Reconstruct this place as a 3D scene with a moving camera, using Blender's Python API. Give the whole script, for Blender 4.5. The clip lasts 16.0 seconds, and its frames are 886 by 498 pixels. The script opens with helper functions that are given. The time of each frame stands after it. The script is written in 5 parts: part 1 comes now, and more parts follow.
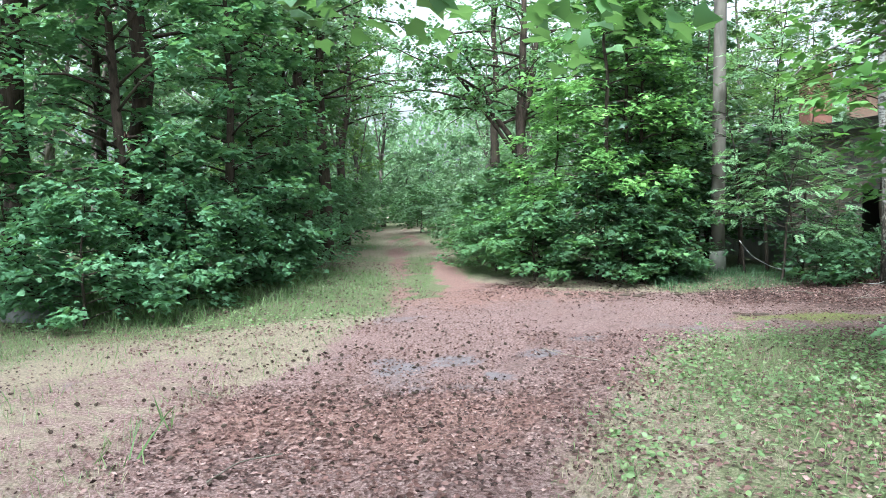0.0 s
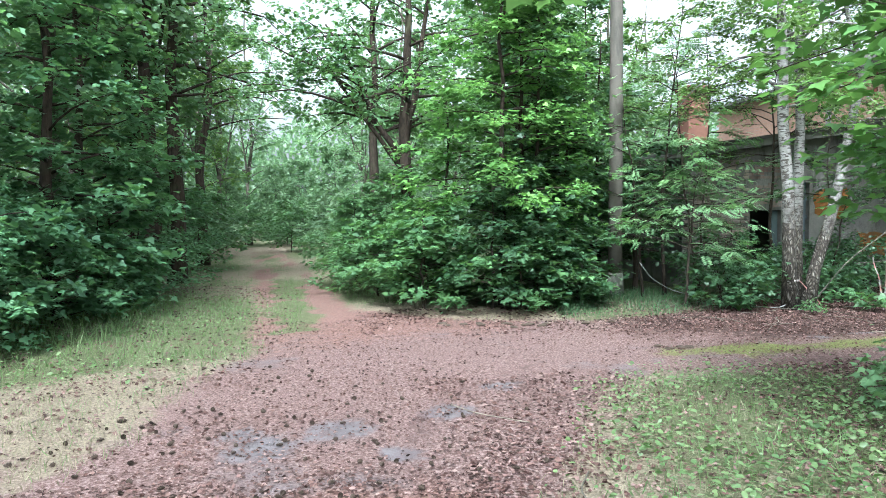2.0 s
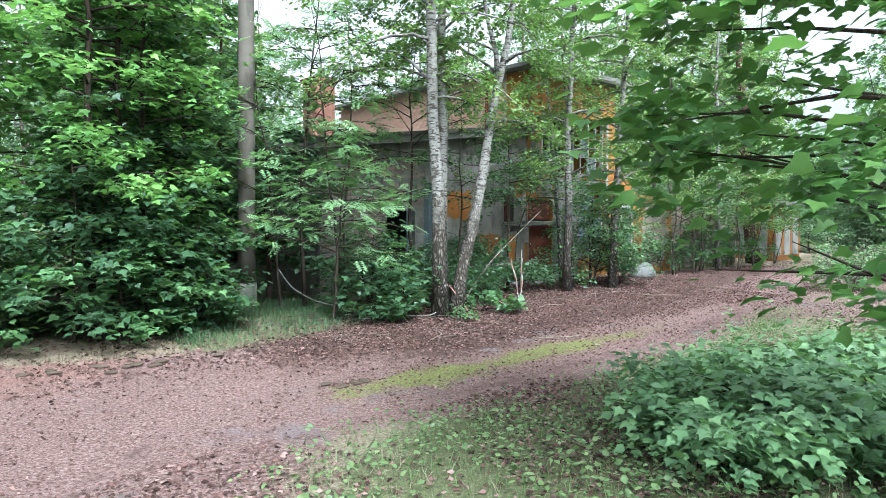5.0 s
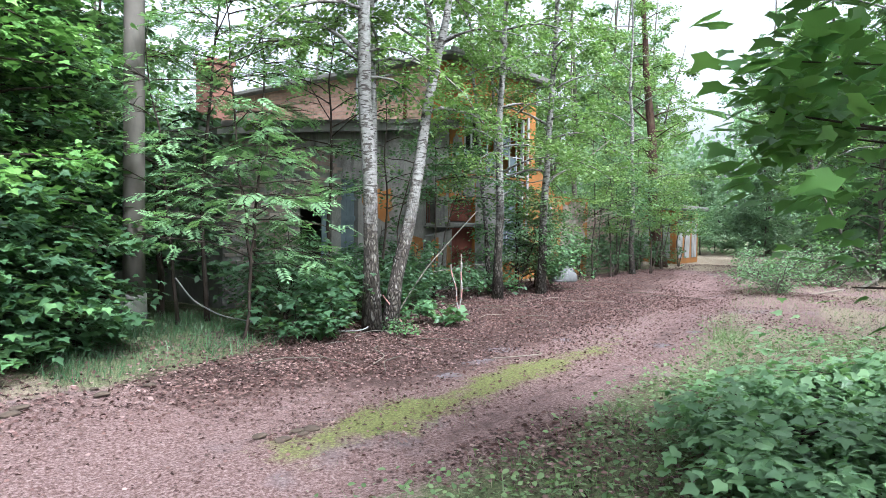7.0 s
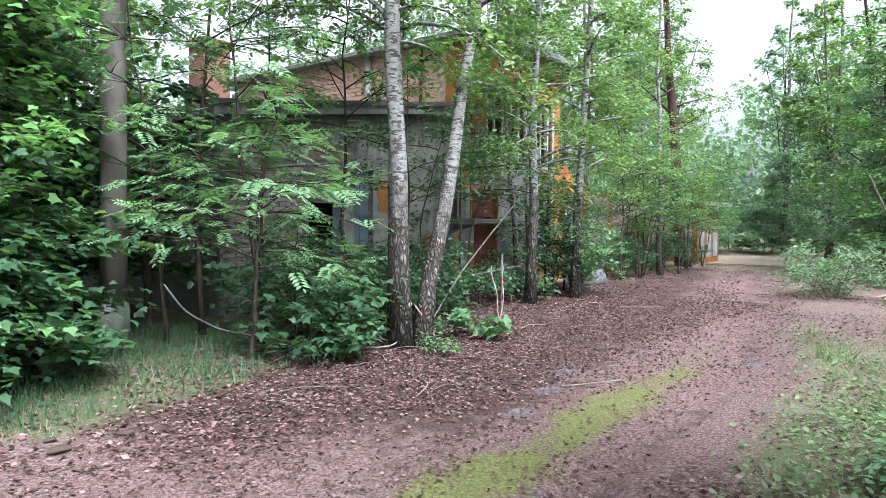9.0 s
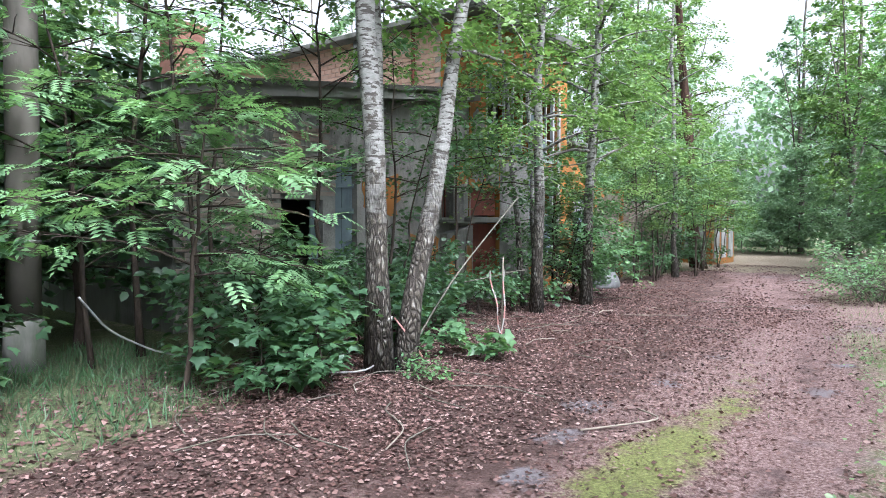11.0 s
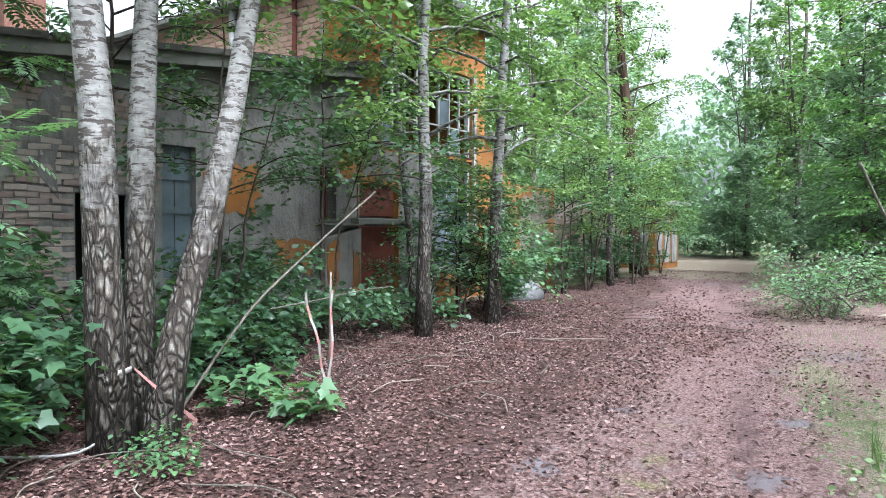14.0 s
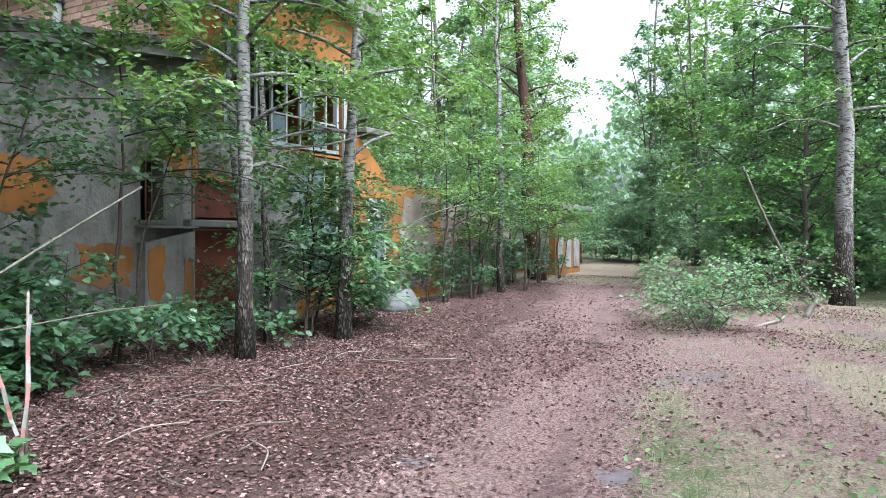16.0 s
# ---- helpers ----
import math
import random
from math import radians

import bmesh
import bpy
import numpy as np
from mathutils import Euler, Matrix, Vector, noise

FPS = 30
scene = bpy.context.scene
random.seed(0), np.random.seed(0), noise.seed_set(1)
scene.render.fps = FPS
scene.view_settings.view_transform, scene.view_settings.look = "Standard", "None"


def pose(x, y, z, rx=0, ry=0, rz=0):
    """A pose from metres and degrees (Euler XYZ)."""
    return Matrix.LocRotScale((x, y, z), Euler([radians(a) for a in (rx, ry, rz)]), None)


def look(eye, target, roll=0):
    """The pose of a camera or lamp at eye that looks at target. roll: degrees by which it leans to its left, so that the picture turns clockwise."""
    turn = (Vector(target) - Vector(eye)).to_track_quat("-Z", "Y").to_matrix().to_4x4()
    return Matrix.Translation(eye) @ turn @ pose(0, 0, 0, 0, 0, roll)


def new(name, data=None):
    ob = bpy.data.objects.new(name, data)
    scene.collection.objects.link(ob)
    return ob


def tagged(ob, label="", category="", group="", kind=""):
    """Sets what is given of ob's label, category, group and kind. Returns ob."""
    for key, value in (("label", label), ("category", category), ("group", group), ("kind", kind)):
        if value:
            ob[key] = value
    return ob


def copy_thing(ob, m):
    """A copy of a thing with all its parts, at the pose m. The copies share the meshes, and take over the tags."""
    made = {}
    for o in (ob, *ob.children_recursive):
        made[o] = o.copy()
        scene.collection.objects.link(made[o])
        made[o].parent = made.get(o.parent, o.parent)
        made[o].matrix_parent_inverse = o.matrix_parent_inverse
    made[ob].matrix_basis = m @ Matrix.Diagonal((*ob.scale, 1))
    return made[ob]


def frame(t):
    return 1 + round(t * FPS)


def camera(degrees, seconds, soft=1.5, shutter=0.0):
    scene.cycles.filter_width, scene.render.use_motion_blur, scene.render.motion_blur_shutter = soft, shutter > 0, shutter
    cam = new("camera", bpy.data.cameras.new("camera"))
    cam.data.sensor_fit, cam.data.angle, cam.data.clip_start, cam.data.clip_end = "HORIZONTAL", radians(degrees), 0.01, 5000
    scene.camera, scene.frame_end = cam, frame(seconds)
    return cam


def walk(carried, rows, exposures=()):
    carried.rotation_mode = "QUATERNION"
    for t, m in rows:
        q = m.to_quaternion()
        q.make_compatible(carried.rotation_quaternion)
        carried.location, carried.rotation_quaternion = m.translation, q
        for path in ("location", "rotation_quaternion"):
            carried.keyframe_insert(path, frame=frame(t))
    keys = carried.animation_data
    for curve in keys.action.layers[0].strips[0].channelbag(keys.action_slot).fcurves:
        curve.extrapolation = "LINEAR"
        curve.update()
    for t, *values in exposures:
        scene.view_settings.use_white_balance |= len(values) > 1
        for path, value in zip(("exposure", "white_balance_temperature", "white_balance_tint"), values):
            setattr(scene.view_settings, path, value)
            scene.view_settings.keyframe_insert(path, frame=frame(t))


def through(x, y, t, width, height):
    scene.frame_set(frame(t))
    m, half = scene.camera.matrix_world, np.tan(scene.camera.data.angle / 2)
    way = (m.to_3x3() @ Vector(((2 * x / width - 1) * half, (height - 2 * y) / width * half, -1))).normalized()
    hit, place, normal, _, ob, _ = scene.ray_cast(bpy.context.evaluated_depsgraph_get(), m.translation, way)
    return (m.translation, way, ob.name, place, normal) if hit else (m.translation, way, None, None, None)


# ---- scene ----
cam = camera(67.1, 16.0, soft=0.5)

EXPOSURE, SKY, SUN = 2.13, 0.15, 1.15
PATH = [
    (0, (1.881, 3.78, 1.811), (1.802, 5.773, 1.673), -1.2),
    (0.5, (1.834, 4.233, 1.792), (1.759, 6.23, 1.703), -1.1),
    (1, (1.806, 4.798, 1.778), (1.87, 6.795, 1.685), -1.0),
    (1.5, (1.804, 5.272, 1.758), (2.035, 7.256, 1.667), -0.8),
    (2, (1.749, 5.721, 1.756), (2.05, 7.697, 1.668), -0.5),
    (2.5, (1.755, 6.168, 1.728), (2.107, 8.135, 1.637), -0.6),
    (3, (1.826, 6.659, 1.701), (2.206, 8.62, 1.61), -0.4),
    (3.5, (1.929, 7.064, 1.7), (2.633, 8.934, 1.607), -0.1),
    (4, (2.087, 7.523, 1.688), (3.122, 9.232, 1.603), 0.6),
    (4.2, (2.131, 7.703, 1.676), (3.276, 9.341, 1.596), 0.6),
    (6.3, (2.814, 9.411, 1.657), (4.233, 10.818, 1.579), 0.6),
    (6.5, (2.819, 9.557, 1.634), (4.277, 10.925, 1.563), 0.8),
    (7, (2.968, 9.986, 1.632), (4.519, 11.246, 1.56), 0.8),
    (7.5, (3.143, 10.427, 1.624), (4.701, 11.678, 1.552), 0.8),
    (8, (3.296, 10.823, 1.631), (4.853, 12.076, 1.556), 0.8),
    (8.5, (3.589, 11.187, 1.627), (5.149, 12.435, 1.55), 0.5),
    (8.7, (3.708, 11.33, 1.606), (5.27, 12.577, 1.53), 0.7),
    (10.8, (5.074, 12.264, 1.508), (6.628, 13.522, 1.439), 0.4),
    (11, (5.211, 12.345, 1.503), (6.764, 13.603, 1.435), 0.3),
    (11.5, (5.6, 12.502, 1.498), (7.154, 13.759, 1.427), 0.2),
    (12, (6.076, 12.619, 1.505), (7.651, 13.849, 1.433), 0.0),
    (12.5, (6.504, 12.739, 1.509), (8.099, 13.943, 1.439), 0.3),
    (13, (6.945, 12.776, 1.519), (8.563, 13.95, 1.453), 0.4),
    (13.5, (7.359, 12.805, 1.513), (8.974, 13.983, 1.45), 0.4),
    (14, (7.767, 12.741, 1.512), (9.396, 13.9, 1.453), 0.3),
    (14.5, (8.205, 12.68, 1.497), (9.838, 13.833, 1.443), 0.4),
    (15, (8.599, 12.589, 1.505), (10.311, 13.622, 1.453), 0.2),
    (15.5, (8.993, 12.486, 1.528), (10.717, 13.499, 1.478), 0.6),
    (16, (9.382, 12.405, 1.544), (11.127, 13.382, 1.495), 0.6),
]
walk(cam, [(t, look(eye, target, roll)) for t, eye, target, roll in PATH], [(0.0, EXPOSURE, 5550, 1), (4.2, EXPOSURE, 5550, 1), (7.0, EXPOSURE, 5600, 9), (11.0, EXPOSURE, 5600, 11), (16.0, EXPOSURE, 5550, 9)])

# ---- sky and sun: bright overcast ----
world = bpy.data.worlds.new("world")
scene.world = world
world.use_nodes = True
wn = world.node_tree.nodes
sky = wn.new("ShaderNodeTexSky")
sky.sky_type = "NISHITA"
sky.sun_disc = False
sky.sun_elevation = radians(52)
sky.sun_rotation = radians(200)
sky.air_density = 0.7
sky.dust_density = 9.0
wn["Background"].inputs["Strength"].default_value = SKY
veil = wn.new("ShaderNodeHueSaturation")  # thin cloud takes the blue out of the sky
veil.inputs["Saturation"].default_value = 0.12
world.node_tree.links.new(sky.outputs[0], veil.inputs["Color"])
world.node_tree.links.new(veil.outputs[0], wn["Background"].inputs["Color"])
sun = new("sun", bpy.data.lights.new("sun", "SUN"))
sun.data.energy = SUN
sun.data.angle = radians(14)
sun.data.color = (1.0, 0.97, 0.92)
sun.matrix_world = look((-6, -16, 28), (0, 0, 0))


# ---- materials ----
class Nodes:
    def __init__(self, name):
        self.mat = bpy.data.materials.new(name)
        self.mat.use_nodes = True
        self.t = self.mat.node_tree
        self.bsdf = self.t.nodes["Principled BSDF"]
        self.out = self.t.nodes["Material Output"]

    def add(self, kind, **values):
        n = self.t.nodes.new(kind)
        for k, v in values.items():
            n.inputs[k.replace("_", " ")].default_value = v
        return n

    def link(self, a, b):
        self.t.links.new(a, b)

    def coords(self, scale=(1, 1, 1)):
        tc = self.t.nodes.new("ShaderNodeTexCoord")
        mp = self.t.nodes.new("ShaderNodeMapping")
        mp.inputs["Scale"].default_value = scale
        self.link(tc.outputs["Object"], mp.inputs["Vector"])
        return mp.outputs["Vector"]

    def noise(self, scale, detail=4.0, vec=None, rough=0.6):
        n = self.add("ShaderNodeTexNoise", Scale=scale, Detail=detail, Roughness=rough)
        if vec is not None:
            self.link(vec, n.inputs["Vector"])
        return n.outputs["Fac"]

    def ramp(self, fac, stops):
        r = self.t.nodes.new("ShaderNodeValToRGB")
        e = r.color_ramp.elements
        while len(e) < len(stops):
            e.new(0.5)
        for el, (p, c) in zip(e, stops):
            el.position = p
            el.color = (*c, 1) if len(c) == 3 else c
        self.link(fac, r.inputs["Fac"])
        return r.outputs["Color"]

    def mix(self, fac, a, b, mode="MIX"):
        m = self.t.nodes.new("ShaderNodeMix")
        m.data_type = "RGBA"
        m.blend_type = mode
        for s, v in ((m.inputs[0], fac), (m.inputs[6], a), (m.inputs[7], b)):
            if isinstance(v, (int, float)):
                s.default_value = v
            elif isinstance(v, tuple):
                s.default_value = (*v, 1)
            else:
                self.link(v, s)
        return m.outputs[2]

    def math(self, op, a, b=0.0):
        m = self.t.nodes.new("ShaderNodeMath")
        m.operation = op
        for s, v in zip(m.inputs, (a, b)):
            if isinstance(v, (int, float)):
                s.default_value = v
            else:
                self.link(v, s)
        return m.outputs[0]

    def bump(self, height, strength=0.4, distance=0.02):
        b = self.add("ShaderNodeBump", Strength=strength, Distance=distance)
        self.link(height, b.inputs["Height"])
        self.link(b.outputs["Normal"], self.bsdf.inputs["Normal"])

    def done(self, color, rough=0.85, metal=0.0, spec=0.3):
        if isinstance(color, tuple):
            self.bsdf.inputs["Base Color"].default_value = (*color, 1)
        else:
            self.link(color, self.bsdf.inputs["Base Color"])
        self.bsdf.inputs["Roughness"].default_value = rough
        self.bsdf.inputs["Metallic"].default_value = metal
        self.bsdf.inputs["Specular IOR Level"].default_value = spec
        return self.mat


def leaf_material(name, dark, mid, light, through=0.38, rough=0.45):
    """Leaves: each leaf its own tone, some light passing through the blade."""
    n = Nodes(name)
    geo = n.t.nodes.new("ShaderNodeNewGeometry")
    tone = n.ramp(geo.outputs["Random Per Island"], [(0.0, dark), (0.5, mid), (0.93, light), (1.0, tuple(min(1, c * 1.35) for c in light))])
    big = n.noise(0.9, 2.0, n.coords())
    tone = n.mix(0.5, tone, n.ramp(big, [(0.3, dark), (0.7, light)]), "MIX")
    n.done(tone, rough, 0, 0.45)
    tr = n.add("ShaderNodeBsdfTranslucent")
    n.link(n.mix(0.5, tone, (0.163, 0.311, 0.044), "MIX"), tr.inputs["Color"])
    ms = n.t.nodes.new("ShaderNodeMixShader")
    ms.inputs[0].default_value = through
    n.link(n.bsdf.outputs[0], ms.inputs[1])
    n.link(tr.outputs[0], ms.inputs[2])
    n.link(ms.outputs[0], n.out.inputs["Surface"])
    return n.mat


def litter_material():
    """Fallen leaves: dark wet ones, brown ones and some bleached pale."""
    n = Nodes("leaf_litter")
    geo = n.t.nodes.new("ShaderNodeNewGeometry")
    tone = n.ramp(geo.outputs["Random Per Island"], [(0.0, (0.012, 0.006, 0.005)), (0.4, (0.055, 0.027, 0.023)), (0.78, (0.13, 0.077, 0.068)), (1.0, (0.235, 0.165, 0.15))])
    big = n.noise(0.7, 3.0, n.coords())
    tone = n.mix(n.ramp(big, [(0.4, (0, 0, 0)), (0.65, (0.45, 0.45, 0.45))]), tone, (0.075, 0.034, 0.026))
    return n.done(tone, 0.8, 0, 0.25)


def bark_material(name, a, b, stretch=6.0, depth=0.02):
    n = Nodes(name)
    v = n.coords((stretch, stretch, 1.2))
    f = n.noise(3.0, 6.0, v, 0.7)
    n.bump(f, 0.9, depth)
    moss = n.noise(1.3, 3.0, n.coords())
    c = n.ramp(f, [(0.3, a), (0.62, b)])
    c = n.mix(n.ramp(moss, [(0.55, (0, 0, 0)), (0.75, (0.5, 0.5, 0.5))]), c, (0.067, 0.081, 0.037))
    return n.done(c, 0.95, 0, 0.15)


def birch_material():
    n = Nodes("birch_bark")
    white = n.ramp(n.noise(4.0, 3.0, n.coords((3, 3, 6))), [(0.3, (0.117, 0.112, 0.105)), (0.7, (0.229, 0.222, 0.208))])
    # short black bars and eyes across the stem
    bands = n.noise(2.2, 4.0, n.coords((3.2, 3.2, 13.0)), 0.6)
    c = n.mix(n.ramp(bands, [(0.535, (0, 0, 0)), (0.58, (1, 1, 1))]), white, (0.041, 0.035, 0.03))
    eyes = n.noise(1.5, 5.0, n.coords((4.5, 4.5, 5.0)), 0.7)
    c = n.mix(n.ramp(eyes, [(0.56, (0, 0, 0)), (0.61, (1, 1, 1))]), c, (0.044, 0.037, 0.03))
    lines = n.noise(5.0, 3.0, n.coords((1.6, 1.6, 22.0)), 0.6)
    c = n.mix(n.ramp(lines, [(0.58, (0, 0, 0)), (0.66, (0.7, 0.7, 0.7))]), c, (0.104, 0.089, 0.078))
    # old corky plates low on the stem: pale islands between black fissures
    tc = n.t.nodes.new("ShaderNodeTexCoord")
    sx = n.t.nodes.new("ShaderNodeSeparateXYZ")
    n.link(tc.outputs["Object"], sx.inputs[0])
    warp = n.noise(7.0, 3.0, n.coords(), 0.6)
    z = n.math("ADD", sx.outputs[2], n.math("MULTIPLY", n.math("SUBTRACT", warp, 0.5), 2.2))
    low = n.ramp(n.math("DIVIDE", z, 3.6), [(0.38, (1, 1, 1)), (0.66, (0, 0, 0))])
    cell = n.add("ShaderNodeTexVoronoi", Scale=1.0)
    cell.feature = "DISTANCE_TO_EDGE"
    mv = n.t.nodes.new("ShaderNodeVectorMath")
    mv.operation = "MULTIPLY_ADD"
    wc = n.add("ShaderNodeTexNoise", Scale=9.0, Detail=3.0)
    n.link(wc.outputs["Color"], mv.inputs[0])
    mv.inputs[1].default_value = (1.9, 1.9, 1.9)
    n.link(n.coords((21.0, 21.0, 8.5)), mv.inputs[2])
    n.link(mv.outputs[0], cell.inputs["Vector"])
    gap = cell.outputs["Distance"]
    plates = n.noise(2.4, 6.0, n.coords((7, 7, 2.6)), 0.7)
    island = n.ramp(plates, [(0.42, (0.032, 0.026, 0.019)), (0.52, (0.091, 0.077, 0.061)), (0.62, (0.202, 0.192, 0.171))])
    rough = n.mix(n.ramp(gap, [(0.06, (0, 0, 0)), (0.22, (1, 1, 1))]), (0.024, 0.019, 0.015), island)
    c = n.mix(low, c, rough)
    relief = n.math("MULTIPLY", n.math("MINIMUM", gap, 0.25), 3.0)
    n.bump(n.math("ADD", n.math("MULTIPLY", relief, low), n.math("MULTIPLY", bands, -0.4)), 0.9, 0.02)
    return n.done(c, 0.8, 0, 0.25)


def surface(name, a, b, scale=3.0, fine=40.0, rough=0.9, bump=0.3, dist=0.01, metal=0.0, stain=None, per_object=False):
    n = Nodes(name)
    v = n.coords()
    f1, f2 = n.noise(scale, 5.0, v), n.noise(fine, 4.0, v)
    c = n.mix(n.math("ADD", n.math("MULTIPLY", f1, 0.75), n.math("MULTIPLY", f2, 0.25)), a, b)
    c = n.mix(n.ramp(f1, [(0.35, (0, 0, 0)), (0.65, (1, 1, 1))]), c, b)
    if stain:
        f3 = n.noise(scale * 0.6, 6.0, n.coords((2.2, 2.2, 0.5)), 0.7)
        c = n.mix(n.ramp(f3, [(0.5, (0, 0, 0)), (0.68, (0.85, 0.85, 0.85))]), c, stain)
    if per_object:
        oi = n.t.nodes.new("ShaderNodeObjectInfo")
        c = n.mix(0.35, c, n.ramp(oi.outputs["Random"], [(0.0, a), (0.6, b), (1.0, tuple(min(1, x * 1.3) for x in b))]))
    n.bump(n.math("ADD", f1, n.math("MULTIPLY", f2, 0.5)), bump, dist)
    return n.done(c, rough, metal)


MAPLE = leaf_material("maple_leaves", (0.038, 0.086, 0.043), (0.069, 0.144, 0.062), (0.114, 0.215, 0.083))
MAPLE_YOUNG = leaf_material("young_maple_leaves", (0.060, 0.139, 0.046), (0.111, 0.240, 0.070), (0.199, 0.370, 0.098), 0.45)
SHADE_LEAF = leaf_material("shade_leaves", (0.049, 0.117, 0.068), (0.082, 0.182, 0.098), (0.144, 0.271, 0.136), 0.42)
# deep understory green, darkened further to carry the shade by wall and pole
SHADED_UNDER_LEAF = leaf_material("understory_leaves", (0.021, 0.05, 0.028), (0.037, 0.083, 0.041), (0.068, 0.133, 0.061), 0.34)
BIRCH_LEAF = leaf_material("birch_leaves", (0.048, 0.096, 0.03), (0.092, 0.159, 0.048), (0.178, 0.259, 0.074), 0.45)
ROWAN_LEAF = leaf_material("rowan_leaves", (0.063, 0.126, 0.063), (0.111, 0.207, 0.1), (0.185, 0.303, 0.141), 0.4)
# paler and greyer than the near leaves: distance haze put into the colour
HAZY_LEAF = leaf_material("far_leaves", (0.087, 0.159, 0.096), (0.159, 0.255, 0.153), (0.269, 0.370, 0.231), 0.5)
PINE_LEAF = leaf_material("pine_needles", (0.037, 0.074, 0.044), (0.059, 0.111, 0.063), (0.089, 0.148, 0.089), 0.25)
GRASS = leaf_material("grass_blades", (0.044, 0.089, 0.033), (0.081, 0.141, 0.052), (0.163, 0.215, 0.096), 0.35)
DRY_GRASS = leaf_material("dry_grass", (0.111, 0.092, 0.063), (0.192, 0.163, 0.111), (0.281, 0.244, 0.178), 0.25, 0.8)
LITTER = litter_material()
BARK = bark_material("dark_bark", (0.013, 0.01, 0.008), (0.052, 0.038, 0.03))
BARK_RED = bark_material("reddish_bark", (0.015, 0.009, 0.007), (0.056, 0.031, 0.022))
BARK_GREY = bark_material("grey_bark", (0.044, 0.041, 0.033), (0.126, 0.111, 0.092))
BIRCH = birch_material()
POLE = surface("weathered_pole", (0.063, 0.053, 0.046), (0.107, 0.095, 0.081), 2.0, 30, 0.9, 0.3, 0.01, stain=(0.044, 0.041, 0.036))
PLASTER = surface("grey_plaster", (0.078, 0.074, 0.068), (0.167, 0.159, 0.146), 2.2, 18, 0.95, 0.9, 0.035, stain=(0.041, 0.041, 0.036))
OCHRE = surface("ochre_paint", (0.141, 0.056, 0.013), (0.229, 0.096, 0.021), 1.5, 35, 0.85, 0.3, 0.01, stain=(0.089, 0.056, 0.03))
BRICK = surface("orange_brick", (0.266, 0.155, 0.111), (0.355, 0.237, 0.185), 6, 60, 0.92, 0.4, 0.006, per_object=True)
BRICK_DARK = surface("sooty_red_brick", (0.083, 0.036, 0.026), (0.140, 0.067, 0.047), 4, 30, 0.92, 0.4, 0.006)
BRICK_GREY = surface("limewashed_brick", (0.1, 0.048, 0.036), (0.23, 0.205, 0.18), 2.6, 50, 0.95, 0.7, 0.012, per_object=True, stain=(0.15, 0.06, 0.042))
MORTAR = surface("mortar", (0.178, 0.159, 0.141), (0.244, 0.222, 0.192), 5, 60, 0.98, 0.5)
CONCRETE = surface("mossy_concrete", (0.063, 0.063, 0.056), (0.133, 0.13, 0.115), 1.6, 40, 0.95, 0.5, stain=(0.037, 0.048, 0.026))
RUST = surface("rusty_red_steel", (0.044, 0.012, 0.008), (0.092, 0.022, 0.013), 2.5, 50, 0.8, 0.3, stain=(0.111, 0.037, 0.012))
WHITE = surface("flaking_white_paint", (0.142, 0.142, 0.136), (0.249, 0.249, 0.242), 3, 50, 0.7, 0.3, stain=(0.101, 0.094, 0.080))
BLUE = surface("faded_blue_board", (0.048, 0.068, 0.076), (0.089, 0.115, 0.126), 2, 40, 0.75, 0.2, stain=(0.052, 0.063, 0.067))
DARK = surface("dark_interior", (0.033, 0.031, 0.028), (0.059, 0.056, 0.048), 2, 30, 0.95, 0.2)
WOOD = surface("dead_wood", (0.096, 0.078, 0.063), (0.192, 0.163, 0.133), 6, 50, 0.9, 0.4)
SOIL_ROCK = surface("grey_stone", (0.13, 0.13, 0.13), (0.163, 0.163, 0.159), 5, 40, 0.9, 0.5)
DUFF = surface("dark_mulch", (0.026, 0.018, 0.014), (0.059, 0.043, 0.031), 8, 40, 0.97, 0.8, 0.02)
CONE = surface("pine_cone", (0.022, 0.015, 0.011), (0.048, 0.033, 0.024), 30, 90, 0.9, 0.4)
BAG = surface("dirty_white_sacking", (0.046, 0.046, 0.045), (0.096, 0.096, 0.094), 5, 30, 0.6, 0.4, stain=(0.035, 0.031, 0.027))
TAPE_W = surface("white_tape", (0.148, 0.137, 0.13), (0.266, 0.244, 0.229), 9, 30, 0.5, 0.1, stain=(0.104, 0.089, 0.074))
TAPE_R = surface("red_tape", (0.222, 0.089, 0.081), (0.296, 0.155, 0.141), 9, 30, 0.5, 0.1, stain=(0.118, 0.067, 0.059))
HOSE = surface("grey_cable", (0.148, 0.144, 0.137), (0.222, 0.215, 0.204), 5, 30, 0.6, 0.1)


